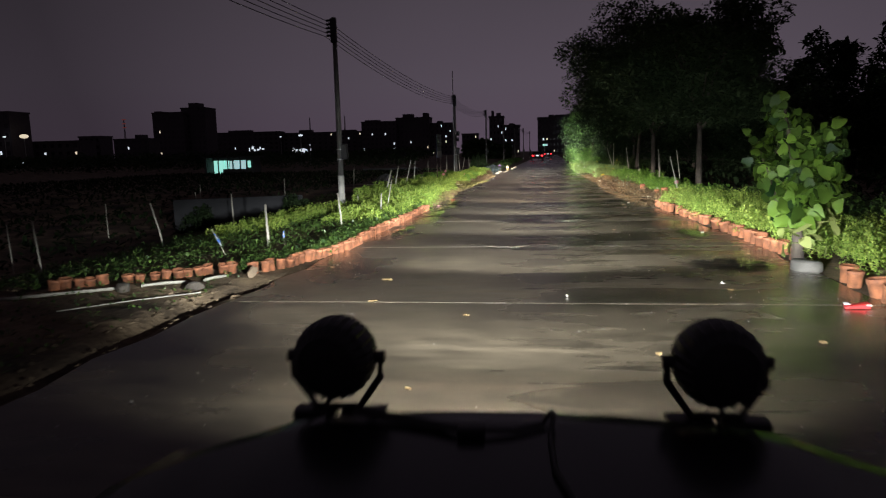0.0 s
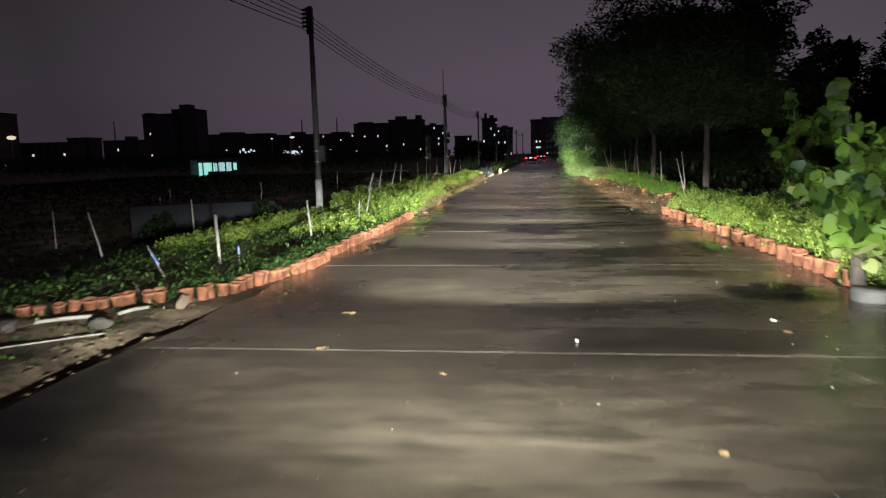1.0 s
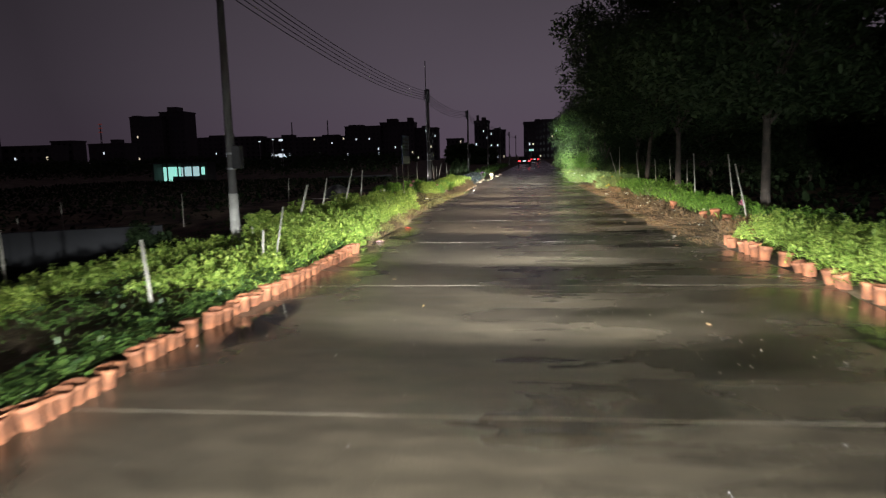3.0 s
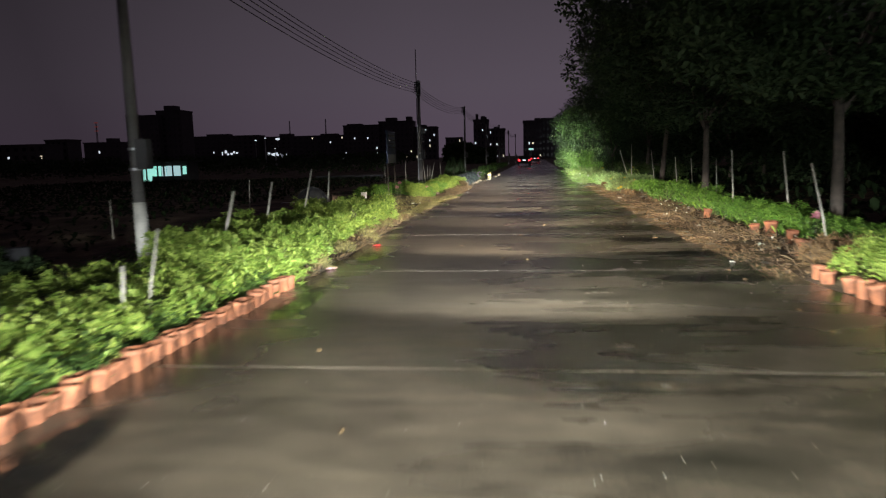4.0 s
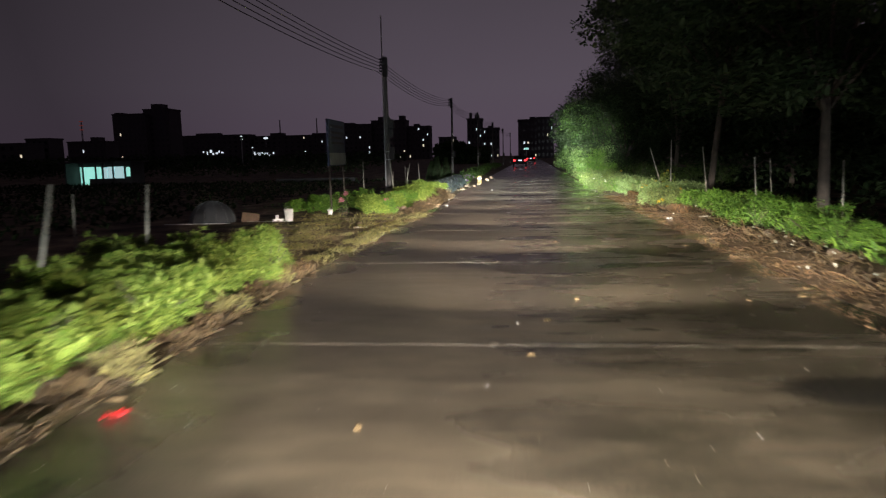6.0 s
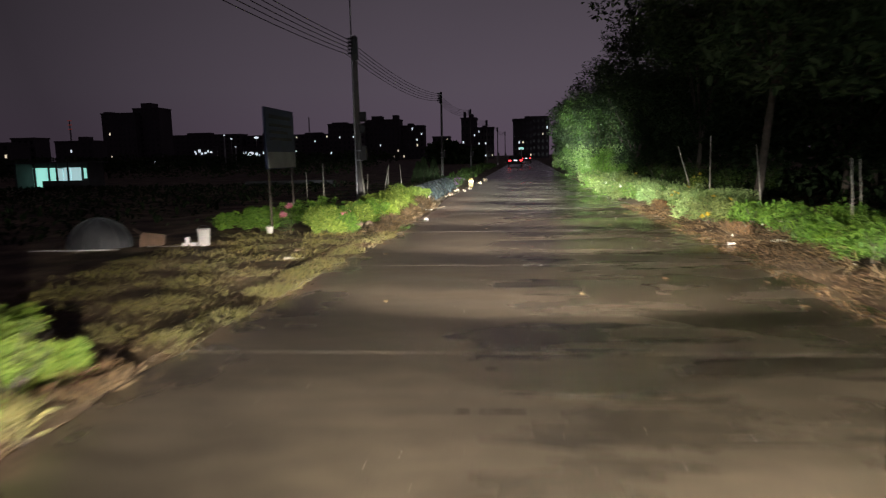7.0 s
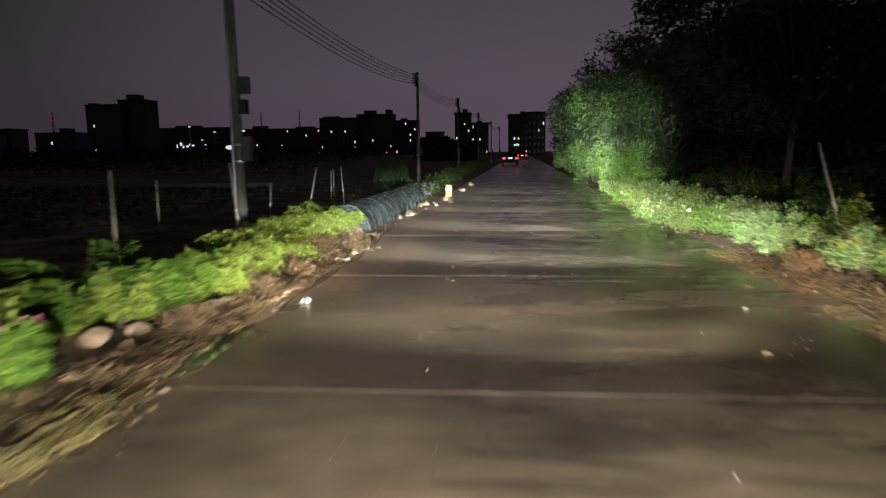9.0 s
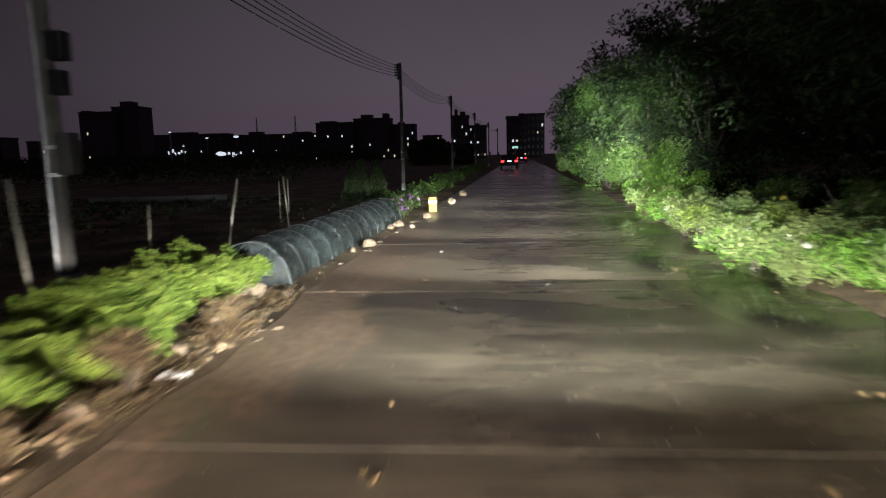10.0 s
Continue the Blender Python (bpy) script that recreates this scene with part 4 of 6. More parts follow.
# ---- clay pots edging the beds ----
def build_pots():
    prof = [(0.074, -0.03), (0.088, 0.145), (0.096, 0.15), (0.099, 0.19), (0.087, 0.192), (0.078, 0.14)]
    bm = bmesh.new()
    lathe(bm, prof, 12)
    me = bpy.data.meshes.new("clay_pot")
    bm.to_mesh(me)
    bm.free()
    me.materials.append(TERRACOTTA)
    for p in me.polygons:
        p.use_smooth = len(p.vertices) == 4
    rng = random.Random(8)
    spots = []
    x, y = -5.75, 7.2
    while y < 8.5:
        spots.append((x, y))
        x, y = x + 0.142 * 0.8, y + 0.142 * 0.6
    corner = ((-3.72, 8.48), (-3.42, 9.0), (-3.22, 9.7), (-3.02, 10.6), (-2.92, 11.4))
    for (x0, y0), (x1, y1) in zip(corner, corner[1:]):
        m = round(math.hypot(x1 - x0, y1 - y0) / 0.138)
        for k in range(m):
            spots.append((x0 + (x1 - x0) * k / m, y0 + (y1 - y0) * k / m))
    yy = 11.4
    while yy < 18.05:
        spots.append((float(left_edge(yy)) - 0.05, yy))
        yy += 0.14
    yy = 5.0
    while yy < 18.6:
        if not 8.4 < yy < 9.25:
            spots.append((float(right_edge(yy)) + 0.09, yy, 1.2))
        yy += 0.27 if rng.random() < 0.6 else 0.52
    for px, py in ((4.36, 26.05), (4.33, 22.95), (4.56, 22.7), (4.42, 21.55), (4.08, 20.25), (4.2, 19.5)):
        spots.append((px, py, 1.3))
    for yy in (54.4, 55.6, 56.8):
        spots.append((float(right_edge(yy)) + 0.8, yy))
    for k, (px, py, *big) in enumerate(spots):
        if rng.random() < 0.05:
            continue
        ob = new("clay_pot", me)
        ob.location = (px + rng.uniform(-0.03, 0.03), py + rng.uniform(-0.02, 0.02), -0.012 + (0.025 if big and big[0] > 1.25 else 0.0))
        s = rng.uniform(0.70, 0.94) * big[0] if big else rng.uniform(0.70, 0.86)
        ob.scale = (s, s, s * rng.uniform(0.9, 1.1))
        ob.rotation_euler = (rng.uniform(-0.2, 0.2), rng.uniform(-0.2, 0.2), rng.uniform(0, 6))
        tagged(ob, "weathered terracotta clay pot edging a plant bed", "pot", "clay pots")


build_pots()


# ---- stakes ----
def stake(x, y, h, lean_x=0.0, lean_y=0.0, r=0.018, material=None, z0=-0.1):
    bm = bmesh.new()
    pts = [(lean_x * u * h, lean_y * u * h, z0 + (h - z0) * u) for u in (0, 0.35, 0.7, 1.0)]
    tube(bm, pts, [r * 1.1, r, r * 0.96, r * 0.9], 7)
    ob = finish("stake", bm, material or BAMBOO)
    ob.location = (x, y, 0)
    return tagged(ob, "pale weathered wooden stake driven into the soil", "stake", "stakes")


def stake_to(xb, top, r=0.02, dy=0.0):
    """A stake from the ground at xb up to its top."""
    xt, yt, zt = top
    z0 = float(left_drop(xb, yt)) if xb < 0 else 0.0
    bm = bmesh.new()
    tube(bm, [(0, -dy, z0 - 0.15), ((xt - xb) * 0.4, -dy * 0.6, z0 + (zt - z0) * 0.4), ((xt - xb) * 0.75, -dy * 0.3, z0 + (zt - z0) * 0.74), (xt - xb, 0, zt)], [r * 1.1, r, r * 0.97, r * 0.9], 7)
    ob = finish("stake", bm, BAMBOO)
    ob.location = (xb, yt, 0)
    tagged(ob, "pale weathered wooden stake driven into the soil", "stake", "stakes")


for xb, xt, yt, zt, r in ((-7.7, -7.78, 9.45, 0.66, 0.02), (-9.46, -9.5, 10.9, 0.45, 0.018), (-7.15, -7.4, 12.15, 0.72, 0.022), (-7.3, -7.32, 15.6, 0.70, 0.02), (-4.53, -4.55, 11.0, 0.75, 0.028), (-3.93, -4.0, 13.6, 0.78, 0.024), (-3.55, -3.36, 16.2, 0.93, 0.016), (-3.62, -3.58, 15.95, 0.62, 0.022), 
                          (-4.36, -4.04, 19.5, 1.11, 0.032), (-4.45, -4.22, 21.5, 1.17, 0.025), (-4.5, -4.18, 23.7, 1.34, 0.024), (-4.47, -4.35, 25.6, 1.26, 0.024), (-4.95, -4.95, 18.9, 0.62, 0.03), (-7.8, -7.75, 29.1, 1.0, 0.02), (-9.5, -9.5, 25.0, 0.7, 0.02), (-10.5, -10.6, 20.0, 0.5, 0.02), (-11.0, -11.0, 16.0, 0.45, 0.02), (-12.5, -12.5, 24.0, 0.6, 0.02),
                          (-4.79, -4.79, 39.5, 1.4, 0.022), (-4.25, -4.39, 42.3, 1.44, 0.028), (-4.77, -4.51, 48.1, 1.23, 0.028), (-4.37, -4.45, 50.5, 1.2, 0.022), (-4.9, -4.85, 45.6, 0.95, 0.02), (-5.4, -5.38, 53.0, 1.0, 0.02), (-5.8, -5.8, 55.0, 1.0, 0.02), (-6.6, -6.6, 44.0, 1.1, 0.02),
                          (5.14, 5.04, 26.6, 1.53, 0.024), (5.35, 5.15, 23.9, 1.49, 0.024), (4.56, 4.23, 20.5, 1.32, 0.022), (5.4, 4.89, 41.9, 1.65, 0.026), (4.95, 4.93, 39.1, 1.87, 0.022), (5.6, 5.41, 37.5, 1.63, 0.022), (5.9, 5.85, 30.5, 1.3, 0.02), (5.5, 5.4, 33.5, 1.35, 0.02), (6.4, 6.3, 35.0, 1.3, 0.02)):
    stake_to(xb, (xt, yt, zt), r * 0.8)


def build_blue_marker(x, y, h, lean):
    """A clear bottle with a blue label pushed over a stick."""
    m = thing("bottle_marker", "clear bottle with a blue label on a garden stick", "bottle", (x, y, 0), "bottle markers")
    bm = bmesh.new()
    tube(bm, [(0, 0, -0.05), (lean * h, 0, h)], [0.008, 0.007], 6)
    part("stick", bm, BAMBOO, m)
    d = Vector((lean, 0, 1)).normalized()
    for name, z0, z1, rr, ma in (("bottle", h * 0.45, h * 0.9, 0.018, CLEARPLASTIC), ("label", h * 0.58, h * 0.72, 0.0195, LABELBLUE), ("cap", h * 0.9, h * 0.9 + 0.025, 0.011, LABELBLUE)):
        bm = bmesh.new()
        tube(bm, [d * z0, d * (z0 + (z1 - z0) * 0.85), d * z1], [rr, rr, rr * (0.5 if name == "bottle" else 1)], 12)
        part(name, bm, ma, m)


CLEARPLASTIC = plain("cloudy_plastic", (0.26, 0.28, 0.30), 0.35, 0, 0.2, 8, 0.1, 0.001)
LABELBLUE = plain("blue_label", (0.06, 0.14, 0.45), 0.4, 0, 0.15, 6, 0.1, 0.001)
build_blue_marker(-4.8, 9.95, 0.44, -0.55)
build_blue_marker(-4.36, 11.3, 0.24, 0.0)


# ---- big-leaved young fig tree on the verge ----
def build_fig(x, y, size_up, seed, label):
    rng = np.random.default_rng(seed)
    t = thing("young_fig_tree", label, "tree", (x, y, 0), "young fig trees")
    t.scale = (size_up, size_up, size_up)
    bm = bmesh.new()
    tube(bm, [(0, 0, -0.05), (-0.04, 0, 0.5), (-0.12, 0, 1.3), (-0.28, 0, 2.1)], [0.085, 0.06, 0.035, 0.012], 9)
    tube(bm, [(-0.03, 0, 0.4), (0.2, 0.1, 1.0), (0.36, 0.12, 1.65)], [0.035, 0.028, 0.01], 7)
    tube(bm, [(-0.03, 0, 0.45), (-0.35, -0.1, 0.9), (-0.5, -0.15, 1.3)], [0.03, 0.02, 0.008], 7)
    part("trunk", bm, BARK, t, smooth=True)
    outline = [(0, 0), (0.20, 0.12), (0.38, 0.42), (0.50, 0.72), (0.30, 1.0), (0, 0.90)]
    stems = [((-0.06, 0, 0.9), (-0.34, 0, 2.2), 40, 0.16), ((0.12, 0.05, 0.8), (0.38, 0.1, 1.78), 84, 0.34), ((-0.2, -0.08, 0.7), (-0.62, -0.12, 1.4), 34, 0.22), ((0, 0, 0.5), (0.02, 0, 1.5), 84, 0.38), ((0.05, 0, 1.0), (0.06, 0.05, 1.72), 26, 0.24), ((-0.12, -0.05, 0.6), (-0.3, -0.08, 1.3), 22, 0.26), ((0.0, -0.05, 0.22), (0.05, -0.05, 0.55), 14, 0.26)]
    for row, (a, b, n, reach) in enumerate(stems):
        for k in range(n):
            u = k / (n - 1)
            base = Vector(a).lerp(Vector(b), u)
            yaw = k * 2.4 + rng.uniform(-0.3, 0.3)
            out = Vector((math.cos(yaw), math.sin(yaw), rng.uniform(-0.1, 0.4)))
            root = base + out * reach * rng.uniform(0.35, 1.0) * (1.1 - 0.6 * u)
            size = rng.uniform(0.13, 0.25) * (1.1 - 0.35 * u)
            nor = (Vector((out.x, out.y, 0)) * 0.75 + Vector((rng.normal(0, 0.65), -0.1 + rng.normal(0, 0.55), 0.5 + rng.normal(0, 0.5)))).normalized()
            hang = Vector((rng.normal(0, 0.5), rng.normal(0, 0.5), -1.0 if rng.random() < 0.55 else 1.0))
            d = (hang - nor * hang.dot(nor)).normalized()
            side = d.cross(nor).normalized()
            bm = bmesh.new()
            left, right, spine = [], [], []
            for w, h in outline:
                droop = -0.38 * h * h
                spine.append(bm.verts.new(root + (d * (h - 0.2) + nor * droop) * size))
                if 0 < w:
                    wave = 0.30 * w * (0.4 + 0.6 * math.sin(2.1 * k)) + 0.05 * math.sin(9 * h + k)
                    left.append(bm.verts.new(root + (d * (h - 0.2) - side * w + nor * (droop + wave)) * size))
                    right.append(bm.verts.new(root + (d * (h - 0.2) + side * w + nor * (droop + wave)) * size))
            for edge_v, turn in ((left, 1), (right, -1)):
                chain = [spine[0]] + edge_v + [spine[-1]]
                for i in range(len(chain) - 1):
                    if i == 0:
                        bm.faces.new((spine[0], chain[1], spine[1])[::turn])
                    elif i < len(edge_v):
                        bm.faces.new((chain[i], chain[i + 1], spine[i + 1], spine[i])[::turn])
                    else:
                        bm.faces.new((chain[i], spine[-1], spine[-2])[::turn])
            tube(bm, [base, root], [0.006, 0.004], 4)
            pale = row == 6 or (row == 3 and k < 6)
            part("leaf", bm, LEAF_FIG_PALE if pale else LEAF_FIG, t, smooth=True)


build_fig(3.48, 8.9, 1.0, 77, "young tree with large round green leaves behind clay pots")
build_fig(6.0, 16.6, 1.28, 78, "young big-leaved tree standing dim behind the verge planting")


def stone(name, x, y, sx, sy, sz, seed, material, label, group="rubble stones", category="stone"):
    rng = random.Random(seed)
    bm = bmesh.new()
    bmesh.ops.create_icosphere(bm, subdivisions=2, radius=1.0)
    for v in bm.verts:
        n = noise.noise(v.co * 1.3 + Vector((seed, 0, 0))) * 0.35
        v.co = v.co * (1 + n)
    # broken faces
    for k in range(12):
        d = Vector((rng.uniform(-1, 1), rng.uniform(-1, 1), rng.uniform(-0.4, 1))).normalized()
        lim = rng.uniform(0.45, 0.78)
        for v in bm.verts:
            over = v.co.dot(d) - lim
            if over > 0:
                v.co -= d * over * 0.92
    for v in bm.verts:
        v.co = Vector((v.co.x * sx, v.co.y * sy, v.co.z * sz))
    ob = finish(name, bm, material, smooth=False)
    ob.location, ob.rotation_euler = (x, y, sz * 0.72), (0, 0, rng.uniform(0, 6))
    return tagged(ob, label, category, group)


rs = random.Random(4)
for k, (x, y, s) in enumerate(((-3.3, 36.6, 0.16), (-3.65, 35.7, 0.07), (-2.95, 36.5, 0.08), (-3.1, 36.95, 0.12), (-2.75, 37.7, 0.15), (-2.85, 38.6, 0.12), (-2.7, 39.7, 0.16), (-2.6, 40.9, 0.14), (-3.95, 36.1, 0.09), (-2.75, 37.2, 0.13), (-2.7, 38.0, 0.11), (-2.62, 39.0, 0.14), (-2.5, 40.2, 0.12), (-2.45, 41.4, 0.10), (-2.55, 43.4, 0.24), (-2.25, 43.7, 0.09),
                               (-2.1, 47.9, 0.11), (-2.25, 47.2, 0.08), (-2.05, 51.2, 0.12), (-2.15, 50.6, 0.09), (-1.7, 50.8, 0.08), (-1.6, 53.0, 0.12), (-2.4, 42.3, 0.13), (-3.5, 33.0, 0.07), (4.6, 23.0, 0.12), (4.4, 27.5, 0.13), (4.5, 30.2, 0.1), (-2.9, 44.0, 0.1), (-1.1, 62, 0.2), (-1.3, 58, 0.18))):
    stone("stone", x, y, s * rs.uniform(0.9, 1.4), s, s * rs.uniform(0.6, 0.9), 300 + k, STONE, "rough pale brown rubble stone at the road edge")
bm = bmesh.new()
lathe(bm, [(0.17, -0.06), (0.19, 0.03), (0.185, 0.10), (0.165, 0.125), (0.10, 0.13)], 26)
for v in bm.verts:
    v.co += Vector((noise.noise(v.co * 6), noise.noise(v.co * 6 + Vector((7, 0, 0))), 0.5 * noise.noise(v.co * 5 + Vector((0, 9, 0))))) * 0.03
ob = finish("stone_drum", bm, GREYSTONE, smooth=True)
ob.location, ob.rotation_euler = (3.5, 8.7, 0), (0, 0.04, 0.12)
tagged(ob, "pale grey round stone drum at the foot of the young tree", "stone")
stone("stone", -4.82, 7.18, 0.17, 0.12, 0.10, 333, DARKSTONE, "flat muddy stone lying on the dirt")
stone("stone", -4.0, 7.35, 0.15, 0.12, 0.08, 334, DARKSTONE, "flat muddy stone lying on the dirt")
stone("stone", -3.64, 8.2, 0.12, 0.09, 0.09, 332, STONE, "flat brown stone at the corner of the bed")


# ---- low garden wall, pipes, sign, tunnel and clutter on the left ----
def build_left_wall():
    bm = bmesh.new()
    box(bm, -2.3, 1.2, -0.09, 0.09, -0.6, 0.46, 0.015)
    # dimness put into the wall colour, as the spots light it too strongly
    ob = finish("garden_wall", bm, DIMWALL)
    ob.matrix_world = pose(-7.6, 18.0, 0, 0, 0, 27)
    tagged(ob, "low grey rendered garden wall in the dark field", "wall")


build_left_wall()


bm = bmesh.new()
box(bm, -2.6, 2.6, -0.08, 0.08, -0.1, 0.3, 0.015)
# this far wall's dimness is in its colour too
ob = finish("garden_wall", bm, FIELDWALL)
ob.matrix_world = pose(-12.6, 60.5, 0, 0, 0, 6)
tagged(ob, "low grey rendered wall far out on the dark field", "wall")


def pipe(a, b, r=0.022):
    bm = bmesh.new()
    tube(bm, [a, tuple((Vector(a) + Vector(b)) / 2 + Vector((0, 0, 0.01))), b], r, 8)
    tagged(finish("plastic_pipe", bm, PIPEGREY), "white plastic pipe lying on the dirt", "pipe", "loose pipes")


pipe((-6.9, 5.85, 0.04), (-4.93, 7.24, 0.04), 0.02)
pipe((-4.7, 7.38, 0.04), (-4.25, 7.66, 0.04), 0.02)
pipe((-4.08, 7.76, 0.04), (-3.93, 8.05, 0.04), 0.02)
pipe((-4.9, 6.15, 0.02), (-3.77, 7.07, 0.03), 0.007)


def build_sign():
    s = thing("roadside_sign", "blue and white information board on two posts", "sign", (-4.85, 36.4, 0))
    m = Matrix.Rotation(radians(90), 4, "Z")
    bm = bmesh.new()
    box(bm, -0.9, 0.9, -0.03, 0.03, 1.33, 2.58, 0.008)
    bmesh.ops.transform(bm, matrix=m, verts=bm.verts)
    part("panel", bm, SIGN_BLUE, s, "deep blue panel")
    bm = bmesh.new()
    box(bm, -0.88, 0.88, -0.045, -0.031, 1.35, 1.68, 0.002)
    bmesh.ops.transform(bm, matrix=Matrix.Rotation(radians(90), 4, "Z"), verts=bm.verts)
    part("lower_band", bm, SIGN_PALE, s, "pale grey lower band")
    for z0, z1, x0, x1 in ((2.36, 2.44, -0.7, 0.6), (2.2, 2.26, -0.7, 0.7), (2.06, 2.12, -0.7, 0.4), (1.92, 1.98, -0.7, 0.65)):
        bm = bmesh.new()
        box(bm, x0, x1, -0.052, -0.046 if z1 < 1.7 else -0.031, z0, z1)
        bmesh.ops.transform(bm, matrix=Matrix.Rotation(radians(90), 4, "Z"), verts=bm.verts)
        part("lettering_bar", bm, WALLGREY, s, "plain bar of unreadable lettering")
    for y in (-0.75, 0.75):
        bm = bmesh.new()
        tube(bm, [(0, y, -0.2), (-0.02, y, 1.4)], 0.024, 10)
        part("post", bm, BARK, s)


SIGN_PALE = plain("sign_pale", (0.30, 0.30, 0.29), 0.6, 0, 0.2, 3, 0.05, 0.001)
SIGN_BLUE = plain("sign_blue", (0.022, 0.034, 0.085), 0.5, 0, 0.15, 3, 0.05, 0.001)
build_sign()


def build_tunnel():
    t = thing("net_tunnel", "dark shade-net tunnel over arched hoops beside the road", "plant tunnel", (0, 0, 0))
    y0, y1, n = 44.4, 52.6, 13
    for k in range(n):
        y = y0 + (y1 - y0) * k / (n - 1)
        cx, r = float(left_edge(y)) - 0.86, 0.52
        bm = bmesh.new()
        tube(bm, [(cx + r * 0.965 * math.cos(a), y, 0.57 * 0.965 * math.sin(a)) for a in np.linspace(0, math.pi, 13)], 0.008, 6)
        part("hoop", bm, HOOP, t, "dull plastic hoop")
    rows, cols = 96, 24
    verts, faces = [], []
    for j in range(rows + 1):
        y = y0 + (y1 - y0) * j / rows
        cx = float(left_edge(y)) - 0.86
        sag = 1 - 0.06 * abs(math.sin(math.pi * (n - 1) * j / rows))
        for i in range(cols + 1):
            a = math.pi * i / cols
            verts.append((cx + 0.515 * sag * math.cos(a) + 0.016 * math.sin(7 * y + 3 * a) + 0.01 * math.sin(19 * y - 5 * a), y, max(0.0, 0.565 * sag * math.sin(a)) + 0.008 * math.sin(9 * y + 4 * a)))
    for j in range(rows):
        for i in range(cols):
            a = j * (cols + 1) + i
            faces.append((a, a + 1, a + cols + 2, a + cols + 1))
    net = raw("net", verts, faces, NET, t, "black-green shade netting", True)
    fan = [verts[i] for i in range(cols + 1)]
    c = (float(left_edge(y0)) - 0.86, y0 - 0.06, 0.0)
    vs, fs = [c] + fan, [(0, i + 1, i + 2) for i in range(cols)]
    raw("end_net", vs, fs, NET, t)
    return t


def build_net(nt, bsdf, out):
    """A woven shade net: the dark inside shows through its mesh, more where it is stretched thin."""
    bsdf.inputs["Roughness"].default_value = 0.55
    rp, nz = noise_ramp(nt, 7, [(0.35, (0.014, 0.020, 0.019)), (0.7, (0.055, 0.070, 0.066))], 7)
    nt.links.new(rp.outputs[0], bsdf.inputs["Base Color"])
    bump(nt, bsdf, nz.outputs[0], 0.8, 0.03)
    holes, hz = noise_ramp(nt, 5, [(0.3, (0.35, 0.35, 0.35)), (0.7, (0.9, 0.9, 0.9))], 6)
    clear, weave = nt.nodes.new("ShaderNodeBsdfTransparent"), nt.nodes.new("ShaderNodeMixShader")
    nt.links.new(holes.outputs[0], weave.inputs[0])
    nt.links.new(clear.outputs[0], weave.inputs[1])
    nt.links.new(bsdf.outputs[0], weave.inputs[2])
    nt.links.new(weave.outputs[0], out.inputs[0])


NET = mat("shade_net", build_net)
HOOP = plain("hoop_plastic", (0.12, 0.13, 0.125), 0.5, 0, 0.2, 6, 0.1, 0.001)
build_tunnel()

for k in range(5):
    yy = 53.2 + 0.5 * k
    shrub("flower_bush", "low bush with purple flowers past the net tunnel", float(left_edge(yy)) - 0.55 - 0.25 * (k % 2), yy, 0.4, 0.5, LEAF_BED, 400 + k, 500, 0.08, "", PETAL_PURPLE, 8)


def conifer(x, y, h, seed):
    rng = np.random.default_rng(seed)
    t = thing("conifer", "small dark pointed conifer behind the tunnel", "tree", (x, y, 0), "small conifers")
    bm = bmesh.new()
    tube(bm, [(0, 0, -0.1), (0, 0, h * 0.9)], [0.05, 0.01], 7)
    part("trunk", bm, BARK, t)
    n = 1600
    z = h * rng.uniform(0.05, 1, n) ** 0.9
    rad = 0.42 * (1 - z / h) ** 0.75 * rng.uniform(0.3, 1, n) ** 0.5 + 0.02
    a = rng.uniform(0, 6.2832, n)
    leaves("crown", np.stack([np.cos(a) * rad, np.sin(a) * rad, z], 1), rng.uniform(0.08, 0.15, n), LEAF_TREE, t, rng, 1.0, 0.35)


conifer(-4.3, 58.0, 1.45, 1)
conifer(-3.8, 58.4, 1.35, 2)
conifer(-4.7, 58.6, 1.2, 3)


def build_yellow_box():
    b = thing("yellow_marker", "yellow plastic marker block at the road edge", "marker", (-1.62, 54.9, 0))
    bm = bmesh.new()
    box(bm, -0.11, 0.11, -0.11, 0.11, 0, 0.42, 0.02)
    part("body", bm, YELLOW, b)
    bm = bmesh.new()
    box(bm, -0.115, 0.115, -0.115, 0.115, 0.24, 0.31, 0.004)
    part("band", bm, WHITEPVC, b, "pale reflective band")


YELLOW = plain("yellow_plastic", (0.30, 0.18, 0.022), 0.5, 0, 0.15, 6, 0.1, 0.002)
build_yellow_box()


